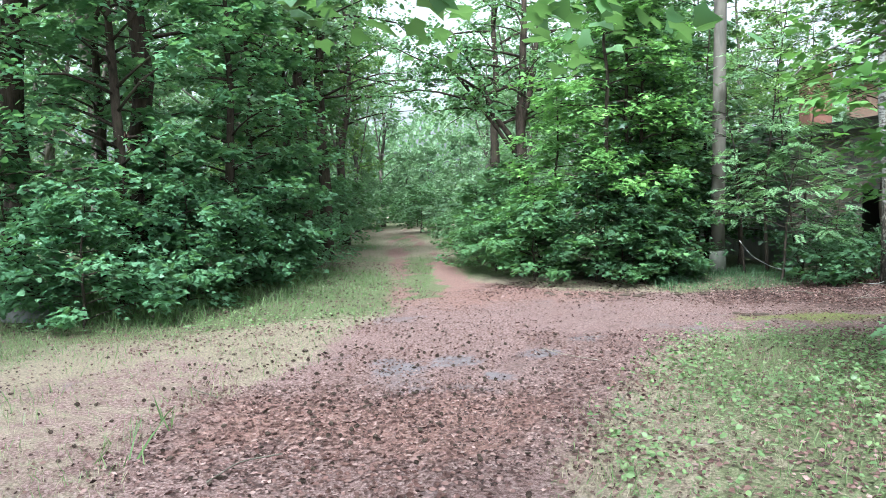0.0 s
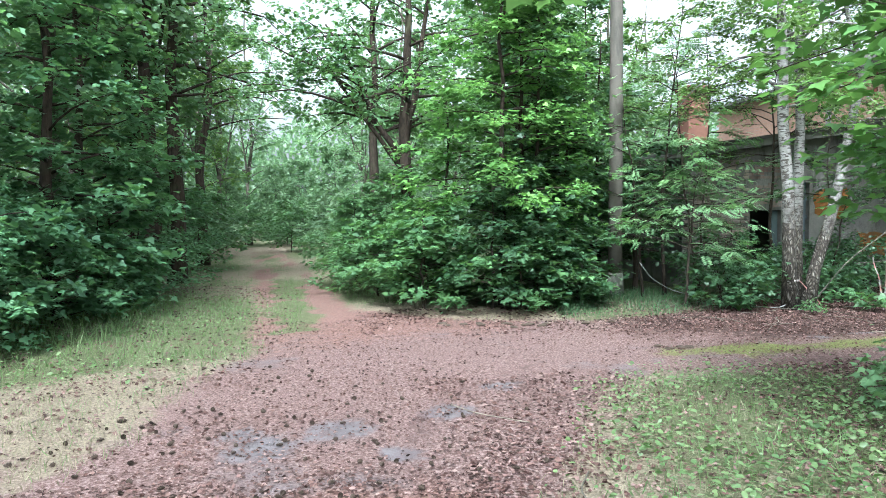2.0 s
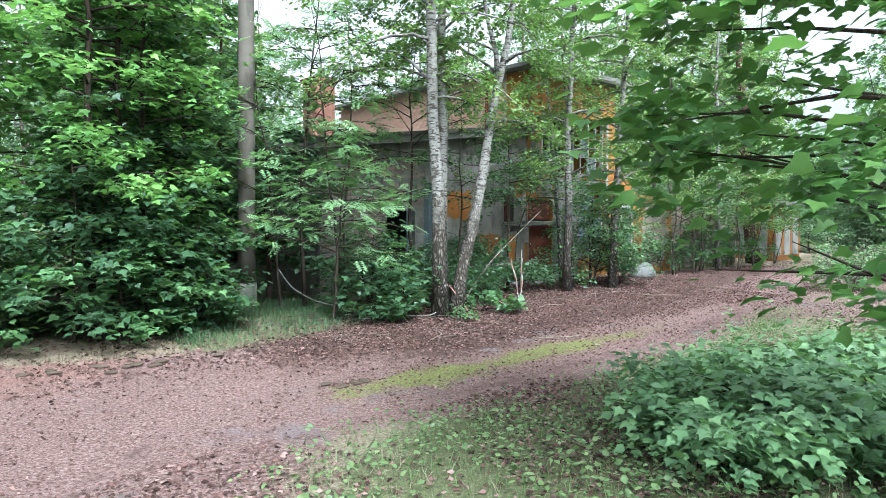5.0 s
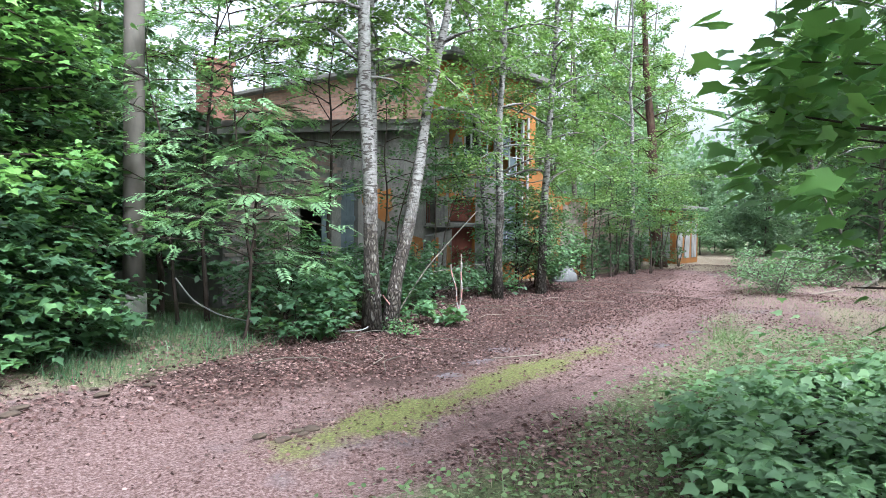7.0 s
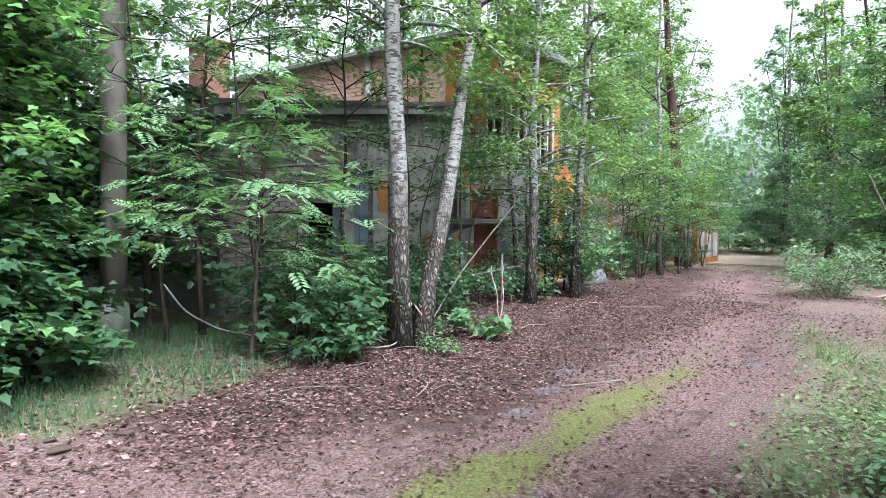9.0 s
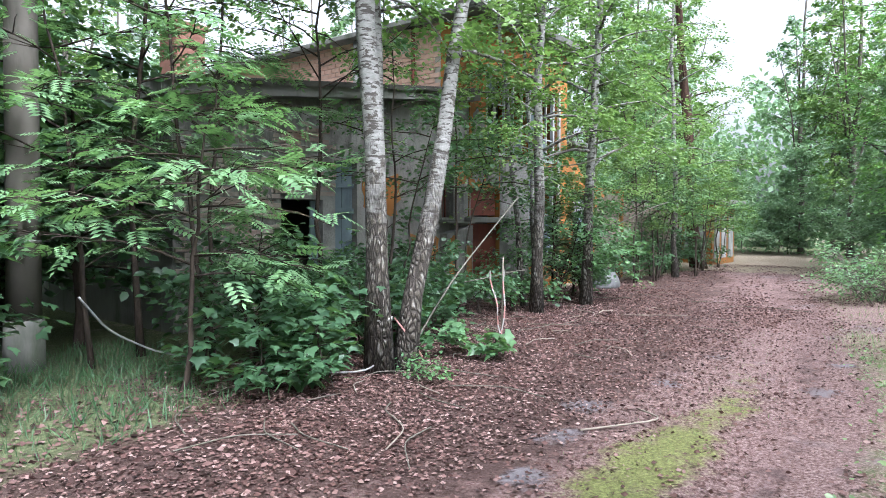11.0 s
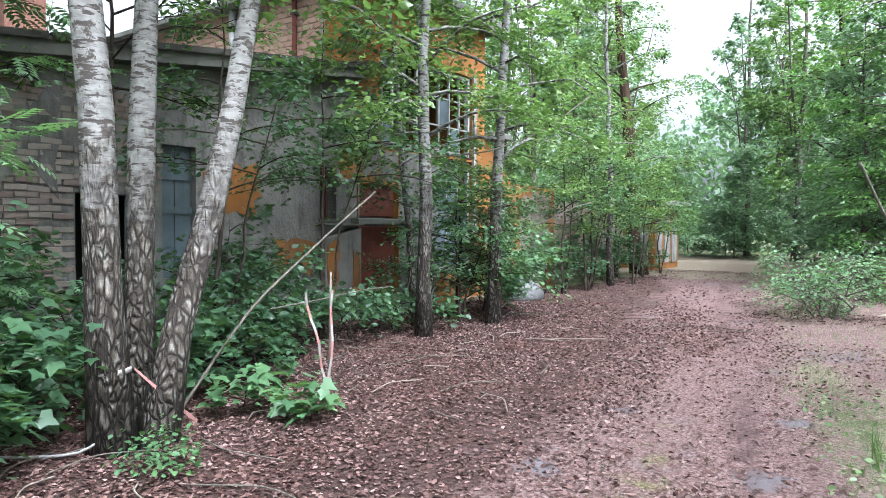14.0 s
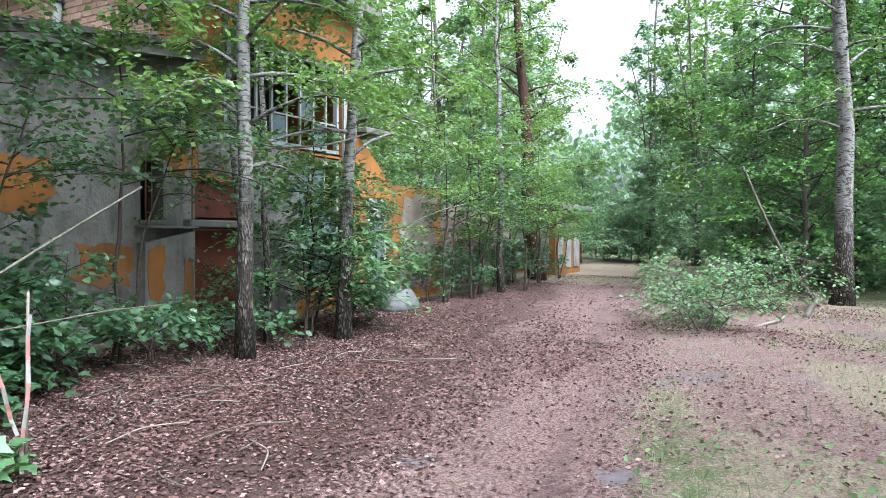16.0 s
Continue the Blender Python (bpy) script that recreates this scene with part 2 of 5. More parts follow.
def ground_material():
    n = Nodes("forest_ground")
    att = n.t.nodes.new("ShaderNodeVertexColor")
    att.layer_name = "cover"
    sep = n.t.nodes.new("ShaderNodeSeparateColor")
    n.link(att.outputs["Color"], sep.inputs["Color"])
    att2 = n.t.nodes.new("ShaderNodeVertexColor")
    att2.layer_name = "wear"
    sep2 = n.t.nodes.new("ShaderNodeSeparateColor")
    n.link(att2.outputs["Color"], sep2.inputs["Color"])
    v = n.coords()
    big, mid, fine = n.noise(0.55, 5, v), n.noise(5.0, 6, v), n.noise(38.0, 5, v, 0.75)
    grit = n.noise(110.0, 3, v, 0.7)

    def edge(ch):
        e = n.math("ADD", ch, n.math("MULTIPLY", n.math("SUBTRACT", mid, 0.5), 0.9))
        return n.ramp(n.math("ADD", e, n.math("MULTIPLY", n.math("SUBTRACT", fine, 0.5), 0.5)), [(0.38, (0, 0, 0)), (0.62, (1, 1, 1))])
    dry = n.ramp(fine, [(0.25, (0.059, 0.046, 0.033)), (0.5, (0.17, 0.137, 0.1)), (0.75, (0.311, 0.266, 0.204))])
    green = n.ramp(fine, [(0.25, (0.037, 0.041, 0.022)), (0.5, (0.081, 0.092, 0.044)), (0.78, (0.163, 0.178, 0.096))])
    turf = n.mix(edge(sep.outputs[2]), green, dry)
    soil = n.ramp(fine, [(0.34, (0.037, 0.019, 0.016)), (0.49, (0.13, 0.08, 0.073)), (0.66, (0.259, 0.196, 0.185))])
    packed = n.ramp(mid, [(0.3, (0.092, 0.078, 0.081)), (0.7, (0.152, 0.135, 0.144))])
    soil = n.mix(n.ramp(big, [(0.58, (0, 0, 0)), (0.66, (0.6, 0.6, 0.6))]), soil, packed)
    red = n.ramp(fine, [(0.3, (0.06, 0.028, 0.024)), (0.5, (0.155, 0.088, 0.074)), (0.7, (0.26, 0.175, 0.155))])
    soil = n.mix(edge(sep2.outputs[1]), soil, red)
    moss = n.ramp(fine, [(0.3, (0.059, 0.048, 0.03)), (0.5, (0.115, 0.122, 0.041)), (0.75, (0.237, 0.252, 0.096))])
    # leaf mould colour, with the shade of the canopy darkened into it
    shaded_duff = n.ramp(fine, [(0.28, (0.024, 0.014, 0.012)), (0.5, (0.056, 0.033, 0.028)), (0.75, (0.111, 0.078, 0.07))])
    soil = n.mix(edge(att.outputs["Alpha"]), soil, shaded_duff)
    c = n.mix(edge(sep.outputs[0]), turf, soil)
    c = n.mix(edge(sep2.outputs[0]), c, packed)
    damp = n.ramp(fine, [(0.3, (0.03, 0.019, 0.017)), (0.5, (0.075, 0.048, 0.046)), (0.72, (0.15, 0.105, 0.1))])
    c = n.mix(edge(sep2.outputs[2]), c, damp)
    c = n.mix(edge(sep.outputs[1]), c, moss)
    n.bump(n.math("ADD", fine, n.math("MULTIPLY", grit, 0.6)), 0.8, 0.03)
    return n.done(c, 0.97, 0, 0.15)


GROUND = ground_material()


# ---- mesh helpers ----
def mesh_object(name, verts, faces, material, parent=None, label="", smooth=False):
    me = bpy.data.meshes.new(name)
    me.from_pydata(verts, [], faces)
    me.materials.append(material)
    if smooth:
        me.polygons.foreach_set("use_smooth", [True] * len(me.polygons))
    me.update()
    ob = new(name, me)
    ob.parent = parent
    return tagged(ob, label)


def part(name, bm, material, parent, label=""):
    me = bpy.data.meshes.new(name)
    bm.to_mesh(me)
    bm.free()
    me.materials.append(material)
    ob = new(name, me)
    ob.parent = parent
    return tagged(ob, label)


def thing(name, x, y, z, label, category, group="", turn=0.0):
    ob = new(name)
    ob.empty_display_size = 0.2
    ob.matrix_basis = pose(x, y, z, 0, 0, turn)
    return tagged(ob, label, category, group)


def box(bm, x0, x1, y0, y1, z0, z1, bevel=0.0):
    """A box in a bmesh, its upright edges and rims rounded off by bevel."""
    vs = [bm.verts.new((x, y, z)) for x in (x0, x1) for y in (y0, y1) for z in (z0, z1)]
    fs = [bm.faces.new([vs[i] for i in f]) for f in ((0, 1, 3, 2), (4, 6, 7, 5), (0, 4, 5, 1), (2, 3, 7, 6), (0, 2, 6, 4), (1, 5, 7, 3))]
    if bevel:
        edges = {e for f in fs for e in f.edges}
        bmesh.ops.bevel(bm, geom=list(edges), offset=bevel, segments=1, affect="EDGES")
    return bm


def boxed(*dims, bevel=0.0):
    return box(bmesh.new(), *dims, bevel=bevel)


def unit(v):
    v = np.asarray(v, float)
    return v / np.maximum(np.linalg.norm(v, axis=-1, keepdims=True), 1e-9)


def tube_data(points, radii, sides=7, rng=None, rough=0.0):
    """Vertices and faces of a tapered tube along points."""
    p, r = np.asarray(points, float), np.asarray(radii, float)
    d = unit(np.gradient(p, axis=0))
    ref = np.where(np.abs(d[:, 2:3]) > 0.8, np.array([[1.0, 0, 0]]), np.array([[0, 0, 1.0]]))
    u = unit(np.cross(d, ref))
    w = np.cross(d, u)
    a = np.linspace(0, 2 * np.pi, sides, endpoint=False)
    rr = r[:, None] * (1 + (rng.normal(0, rough, (len(p), sides)) if rng is not None and rough else 0))
    v = p[:, None] + rr[..., None] * (np.cos(a)[None, :, None] * u[:, None] + np.sin(a)[None, :, None] * w[:, None])
    f = []
    for i in range(len(p) - 1):
        for j in range(sides):
            k = (j + 1) % sides
            f.append((i * sides + j, i * sides + k, (i + 1) * sides + k, (i + 1) * sides + j))
    f.append(tuple(range(sides))[::-1])
    f.append(tuple((len(p) - 1) * sides + j for j in range(sides)))
    return v.reshape(-1, 3), f


def tubes(name, lines, material, parent, label="", sides=6, rng=None, rough=0.0):
    """Many tubes in one mesh: lines is a list of (points, radii)."""
    vs, fs, base = [], [], 0
    for pts, rad in lines:
        v, f = tube_data(pts, rad, sides, rng, rough)
        vs.append(v)
        fs += [tuple(i + base for i in q) for q in f]
        base += len(v)
    return mesh_object(name, np.concatenate(vs).tolist(), fs, material, parent, label, True)


# blade shapes: points along the rib (x), across (y), lifted (z), and their faces
DIAMOND = (((0, 0, 0), (.45, .30, .05), (1, 0, -.03), (.45, -.30, .05)), ((0, 2, 1), (0, 3, 2)))
OVAL = (((0, 0, 0), (.25, .30, .06), (.65, .28, .05), (1, 0, -.06), (.65, -.28, .05), (.25, -.30, .06)), ((0, 3, 2, 1), (0, 5, 4, 3)))
LOBED = (((0, 0, 0), (-.07, .30, .02), (.32, .52, .0), (.5, .23, .04), (1, 0, -.06), (.5, -.23, .04), (.32, -.52, .0), (-.07, -.30, .02)),
         ((0, 4, 3, 2, 1), (0, 7, 6, 5, 4)))
STRIP = (((0, .025, 0), (0, -.025, 0), (.55, -.02, .0), (.55, .02, .0), (1, 0, -.12)), ((0, 1, 2, 3), (3, 2, 4)))


def feathered():
    v, f = [], []
    for i in range(5):
        x = 0.2 + 0.155 * i
        for s in (1, -1):
            b = len(v)
            v += [(x, 0, 0), (x + .135, s * .13, .02), (x + .16, s * .33, -.03), (x + .01, s * .19, .01)]
            f.append((b, b + 1, b + 2, b + 3) if s < 0 else (b + 3, b + 2, b + 1, b))
    b = len(v)
    v += [(.95, 0, 0), (1.05, .06, 0), (1.22, 0, -.02), (1.05, -.06, 0)]
    f.append((b, b + 1, b + 2, b + 3))
    return tuple(v), tuple(f)


FEATHER = feathered()


def blades(name, c, d, up, size, shape, material, parent=None, label=""):
    """One mesh of many blades at c, pointing along d, face turned to up."""
    c, d, size = np.asarray(c, float), unit(d), np.asarray(size, float)
    b = unit(np.cross(up, d))
    nrm = np.cross(d, b)
    tv = np.array(shape[0])
    v = c[:, None] + size[:, None, None] * (d[:, None] * tv[None, :, :1] + b[:, None] * tv[None, :, 1:2] + nrm[:, None] * tv[None, :, 2:])
    n, k = len(c), len(tv)
    loops = np.concatenate([np.array(f) for f in shape[1]])
    total = np.array([len(f) for f in shape[1]])
    li = (np.arange(n)[:, None] * k + loops[None]).ravel()
    lt = np.tile(total, n)
    me = bpy.data.meshes.new(name)
    me.vertices.add(n * k)
    me.vertices.foreach_set("co", v.ravel())
    me.loops.add(len(li))
    me.loops.foreach_set("vertex_index", li.astype(np.int32))
    me.polygons.add(len(lt))
    me.polygons.foreach_set("loop_start", np.concatenate([[0], np.cumsum(lt)[:-1]]).astype(np.int32))
    me.polygons.foreach_set("loop_total", lt.astype(np.int32))
    me.materials.append(material)
    me.update(calc_edges=True)
    ob = new(name, me)
    ob.parent = parent
    return tagged(ob, label)


def wobble(rng, start, end, n=7, amount=0.05):
    p = np.linspace(start, end, n)
    w = np.cumsum(rng.normal(0, amount, (n, 3)), axis=0)
    w -= np.linspace(0, 1, n)[:, None] * w[-1] + w[0] * (1 - np.linspace(0, 1, n)[:, None])
    return p + w


def crown(rng, stem, z0, z1, limbs, low, high, rise=0.35, twigs=12, per=10, spread=0.55, arc=None, droop=0.25, flat=0.42, girth=0.1):
    """Limbs off a stem, twigs off the limbs, leaf places along the twigs.
    low, high: limb length at z0 and at z1; arc: (from, to) degrees to which the limbs keep."""
    lines, twig_lines, C, D = [], [], [], []
    zs = stem[:, 2]
    for i in range(limbs):
        f = (i + rng.uniform(0, 0.9)) / limbs
        z = z0 + (z1 - z0) * f
        o = np.array([np.interp(z, zs, stem[:, k]) for k in range(3)])
        az = i * 2.399 + rng.normal(0, 0.35)
        if arc:
            az = radians(rng.uniform(*arc))
        length = (low + (high - low) * f) * (0.7 + 0.45 * math.sin(math.pi * min(1, f + 0.15))) * rng.uniform(0.6, 1.25)
        s = np.linspace(0, 1, 6)
        out = np.array([math.cos(az), math.sin(az), 0])
        side = np.array([-out[1], out[0], 0]) * rng.normal(0, 0.18)
        bend = rise * rng.uniform(0.2, 2.2)
        p = o + length * (s[:, None] * out + (s ** 2)[:, None] * side + np.outer(bend * s - droop * s ** 2.2, (0, 0, 1)))
        p += rng.normal(0, 0.02 * length, p.shape) * s[:, None]
        lines.append((p, np.linspace(min(0.012 + 0.011 * length, 0.3 * girth + 0.002), 0.003, 6)))
        t = np.clip(rng.beta(1.6, 1.0, twigs), 0.15, 1)
        q = np.stack([np.interp(t, s, p[:, k]) for k in range(3)], 1)
        ang = az + rng.choice([-1, 1], twigs) * rng.uniform(0.2, 1.2, twigs)
        tl = spread * (0.45 + 0.35 * length) * (1.15 - 0.5 * t) * rng.uniform(0.6, 1.3, twigs)
        td = np.stack([np.cos(ang), np.sin(ang), rng.normal(0.12, flat, twigs)], 1)
        for a, b, l in zip(q, td, tl):
            twig_lines.append((np.array([a, a + b * l * 0.6, a + b * l + (0, 0, -0.12 * l)]), (0.006, 0.004, 0.002)))
        u = np.linspace(0.12, 1.05, per)[None] + rng.normal(0, 0.05, (twigs, per))
        c = q[:, None] + td[:, None] * (tl[:, None] * u)[..., None] + rng.normal(0, 0.06, (twigs, per, 3)) - np.array([0, 0, 1]) * (0.12 * tl[:, None] * u ** 2)[..., None]
        la = ang[:, None] + np.where(np.arange(per) % 2, 1, -1)[None] * rng.uniform(0.3, 1.2, (twigs, per))
        d = np.stack([np.cos(la), np.sin(la), rng.normal(-0.25, 0.3, (twigs, per))], 2)
        C.append(c.reshape(-1, 3))
        D.append(d.reshape(-1, 3))
    return lines, twig_lines, np.concatenate(C), np.concatenate(D)


def up_tilted(rng, n, tilt=0.42):
    return unit(np.array([0, 0, 1.0]) + rng.normal(0, tilt, (n, 3)))


def tree(name, x, y, label, seed, height, radius, bark, leaf, shape=OVAL, size=0.13, z0=1.0, z1=None, limbs=24, low=2.0, high=0.8,
         rise=0.35, twigs=12, per=10, spread=0.55, lean=(0, 0), sides=9, arc=None, fork=None, droop=0.25, twig_wood=False, category="tree",
         group="", z=0.0, stems=None, clear=None, tilt=0.5, base_flare=1.35, flat=0.42, wander=None):
    """A tree: trunk, limbs and a crown of single leaves. fork: extra leaders as (dx, dy, height) from a split."""
    rng = np.random.default_rng(seed)
    root = thing(name, x, y, z, label, category, group)
    trunk_lines, allstems = [], []
    for sx, sy, ex, ey, h, r in stems or [(0, 0, lean[0], lean[1], height, radius)]:
        p = wobble(rng, (sx, sy, -0.12), (sx + ex, sy + ey, h), 12, 0.02 + 0.004 * h if wander is None else wander)
        f = np.linspace(0, 1, 12)
        rad = r * (1 - 0.85 * f ** 1.1)
        rad[0] *= base_flare
        trunk_lines.append((p, rad))
        allstems.append(p)
    for fx, fy, fz, ex, ey, ez, r in fork or ():
        p = wobble(rng, (fx, fy, fz), (ex, ey, ez), 8, 0.05)
        trunk_lines.append((p, r * np.linspace(1, 0.25, 8)))
        allstems.append(p)
    tubes("trunk", trunk_lines, bark, root, sides=sides, rng=rng, rough=0.04)
    L, T, C, D = [], [], [], []
    for p in allstems:
        top = p[-1, 2]
        a, b, c, d = crown(rng, p, max(z0, p[0, 2] + 0.1), (z1 or top * 0.98) if len(allstems) == 1 else top * 0.98, max(2, limbs // len(allstems)), low, high, rise, twigs, per, spread, arc, droop, flat, radius)
        L += a
        T += b
        C.append(c)
        D.append(d)
    C, D = np.concatenate(C), np.concatenate(D)
    keep = C[:, 2] > 0.08
    if clear:
        keep &= clear(C[:, 0] + x, C[:, 1] + y, C[:, 2] + z)
        cut = []
        for p, r in L:
            ok = clear(p[:, 0] + x, p[:, 1] + y, p[:, 2] + z)
            k = len(p) if ok.all() else int(np.argmin(ok))
            if k > 1:
                cut.append((p[:k], np.linspace(r[0], 0.003, k)))
        L = cut or L[:1]
    C, D = C[keep], D[keep]
    tagged(tubes("branch_work", L + (T if twig_wood else []), bark, root, sides=4), kind="stuff")
    tagged(blades("crown", C, D, up_tilted(rng, len(C), tilt), size * rng.uniform(0.55, 1.2, len(C)), shape, leaf, root), kind="stuff")
    return root


# ---- ground: one sheet out to the horizon ----
def inside(poly, x, y):
    """Signed distance to a polygon, positive inside."""
    p = np.array(poly, float)
    q = np.roll(p, -1, axis=0)
    best, odd = np.full(x.shape, 1e9), np.zeros(x.shape, bool)
    for (ax, ay), (bx, by) in zip(p, q):
        t = np.clip(((x - ax) * (bx - ax) + (y - ay) * (by - ay)) / ((bx - ax) ** 2 + (by - ay) ** 2), 0, 1)
        best = np.minimum(best, np.hypot(x - ax - t * (bx - ax), y - ay - t * (by - ay)))
        cross = (ay > y) != (by > y)
        with np.errstate(divide="ignore", invalid="ignore"):
            odd ^= cross & (x < (bx - ax) * (y - ay) / (by - ay) + ax)
    return np.where(odd, best, -best)


def along(line, x, y):
    """Distance to a polyline."""
    best = np.full(x.shape, 1e9)
    for (ax, ay), (bx, by) in zip(line[:-1], line[1:]):
        t = np.clip(((x - ax) * (bx - ax) + (y - ay) * (by - ay)) / ((bx - ax) ** 2 + (by - ay) ** 2), 0, 1)
        best = np.minimum(best, np.hypot(x - ax - t * (bx - ax), y - ay - t * (by - ay)))
    return best


def ripple(x, y, scale, seed):
    r = np.random.default_rng(seed)
    out = 0
    for i in range(9):
        a, k = r.uniform(0, 6.28), scale * r.uniform(0.5, 2.2)
        out = out + np.sin((x * math.cos(a) + y * math.sin(a)) * k + r.uniform(0, 6.28)) / 9
    return out * 1.6


TRACK = [(-0.9, 8.6), (-0.1, 11.5), (0.5, 15.0), (0.2, 19), (-0.7, 25.5), (-4.4, 52), (-2.8, 52), (1.1, 25.5), (2.0, 18.8), (3.8, 17.3), (6.0, 16.7),
         (8.5, 17.2), (9.5, 18.6), (13, 20.4), (22, 20.4), (31, 20.4), (46, 24), (47, 19), (28, 16.4), (21, 14.9), (16.5, 13.9), (12, 13.0), (7.6, 12.4),
         (5.4, 12.9), (4.5, 12.3), (3.3, 10.2), (2.6, 8.2), (2.3, 6.2), (0.6, 5.8)]
VERGE_STRIP = [(0.95, 16.8), (0.65, 21), (0.05, 27), (-2.3, 42), (-3.4, 50)]
MOSS_STRIP = [(6.2, 13.75), (8.0, 13.95), (11.0, 14.0), (13.5, 14.3), (16.5, 15.2)]
RUTS = [[(1.9, 9.0), (2.6, 12.2), (5.0, 14.4), (9.0, 14.9), (14, 15.6), (20, 17.0), (32, 19)],
        [(5.4, 13.1), (8.5, 13.3), (11.5, 13.4), (16, 14.4), (22, 16.0), (32, 18)],
        [(1.7, 14), (1.4, 18), (0.8, 23), (-1.7, 38)], [(0.9, 14), (0.45, 18), (-0.2, 23), (-2.8, 38)]]


def height(x, y):
    h = 0.02 * ripple(x, y, 1.1, 3) + 0.012 * ripple(x, y, 4.0, 4)
    for line in RUTS:
        h = h - 0.035 * np.exp(-(along(line, x, y) / 0.28) ** 2)
    t = inside(TRACK, x, y)
    h = h + 0.05 * np.clip(-t, 0, 1)
    far = np.clip((np.hypot(x - 8, y - 12) - 30) / 30, 0, 1)
    return h * (1 - far)


def cover(x, y):
    """Bare earth, moss, dry straw, and leaf mould with canopy shade, each 0 to 1."""
    n = 0.5 * ripple(x, y, 1.3, 11)
    t = inside(TRACK, x, y) + 0.35 * n
    strip = along(VERGE_STRIP, x, y)
    bare = np.clip(t * 0.95 + 0.5, 0, 1) * np.clip((strip - 0.2 + 0.2 * n + 0.3 * ripple(x, y, 3.0, 13)) * 3, 0, 1)
    moss = np.clip(0.8 + 0.9 * ripple(x, y, 2.4, 15), 0.15, 1) * np.clip((14.5 - x) / 4, 0.25, 1) * np.clip(1.15 - along(MOSS_STRIP, x, y) / (0.36 + 0.16 * n) * np.clip(0.55 + (x - 6) * 0.03, 0.5, 1.2), 0, 1)
    dry = np.clip(0.35 + 0.55 * ripple(x, y, 0.8, 21) + 0.35 * np.exp(-np.abs(t) * 1.5), 0, 1)
    front = inside([(-4, 3), (-3.5, 12.0), (-0.2, 14.5), (1, 10), (2, 4)], x, y)
    dry = np.maximum(dry, np.clip(front * 0.7 + 0.5 + 0.6 * n, 0, 1) * 0.8)
    bare = np.maximum(bare, np.clip(front * 0.5 + 0.2 + 0.9 * ripple(x, y, 1.9, 25), 0, 1) * 0.55)
    east0 = inside([(13.5, 14.0), (17, 15.0), (26, 17), (31, 13), (20, 10.5), (14.5, 11.2)], x, y)
    bare = np.maximum(bare, np.clip(east0 * 0.6 + 0.3 + 1.1 * ripple(x, y, 1.9, 27), 0, 1) * 0.6)
    east = inside([(11.5, 12.6), (18, 14), (26, 16), (30, 13), (20, 9), (12, 9)], x, y)
    dry = np.maximum(dry, np.clip(east * 2 + 0.5, 0, 1) * (0.78 + 0.35 * ripple(x, y, 1.7, 23)))
    hill = inside([(3.2, 9.2), (4.6, 12.3), (8, 12.2), (9.5, 11), (6, 7), (3.4, 6.5)], x, y)
    dry = dry * (1 - 0.2 * np.clip(hill + 0.4, 0, 1))
    west = inside([(-9, 12.6), (-3.2, 12.6), (-0.4, 15.8), (-1.2, 21), (-9, 24)], x, y)
    dry = dry * (1 - 0.85 * np.clip(west * 1.5 + 0.4, 0, 1))
    shade = inside([(5.6, 16.5), (9, 17.0), (9.8, 20.6), (6, 21)], x, y)
    dry = dry * (1 - 0.8 * np.clip(shade * 2 + 0.4, 0, 1))
    # ground by the wall: leaf mould, and the tree shade painted with it
    shaded_duff = inside([(6.0, 15.2), (8.5, 14.6), (14, 15.4), (22, 17.2), (30, 19.6), (30, 22), (7, 21)], x, y)
    end = np.clip((x - 28.5 + 1.5 * n) * 0.5, 0, 1) * np.clip((48 - x) * 0.5, 0, 1) * np.clip((y - 14) * 0.5, 0, 1) * np.clip((27 - y) * 0.5, 0, 1)
    dry = np.maximum(dry, end)
    bare = bare * (1 - end)
    return bare, moss * 0.74, dry, np.clip(shaded_duff * 0.5 + 0.55 + 0.7 * n, 0, 1) * 0.95


PACKED = ((1.1, 11.0, 0.55), (1.75, 11.35, 0.5), (2.7, 11.75, 0.45), (0.9, 11.4, 0.3), (2.2, 10.7, 0.35), (10.4, 14.95, 0.4), (9.5, 14.7, 0.35), (8.6, 14.45, 0.3),
          (12.2, 13.5, 0.3), (13.2, 14.7, 0.25), (11.6, 14.7, 0.3), (13.6, 13.5, 0.3), (3.4, 12.6, 0.4))


def wear(x, y):
    """Hard-trodden grey patches; reddish bare sand on the forest track; damp wheel ruts."""
    p = 0 * x
    for a, b, r in PACKED:
        p = np.maximum(p, np.clip(1.15 - np.hypot(x - a, y - b) / r, 0, 1))
    n = 0.3 * ripple(x, y, 1.7, 35)
    sand = np.clip(0.4 + (y - 14.6) * 0.3 + n, 0, 1) * np.clip(3.2 - x * 0.45 + n, 0, 1)
    mulch = np.clip(0.5 + inside([(-0.9, 10.2), (1.4, 10.3), (2.6, 9.8), (2.3, 8.2), (-0.6, 8.2)], x, y) + 2 * n, 0, 1) * 0.6
    rut = 0 * x
    for line, k in ((RUTS[0], 0.5), (RUTS[1], 0.62), (RUTS[2], 0.35), (RUTS[3], 0.35)):
        rut = np.maximum(rut, k * np.exp(-(along(line, x, y) / 0.24) ** 2) * np.clip(0.8 + 0.35 * ripple(x, y, 1.3, 37), 0.4, 1))
    return p * 0.8, np.maximum(sand * 0.62, mulch), rut


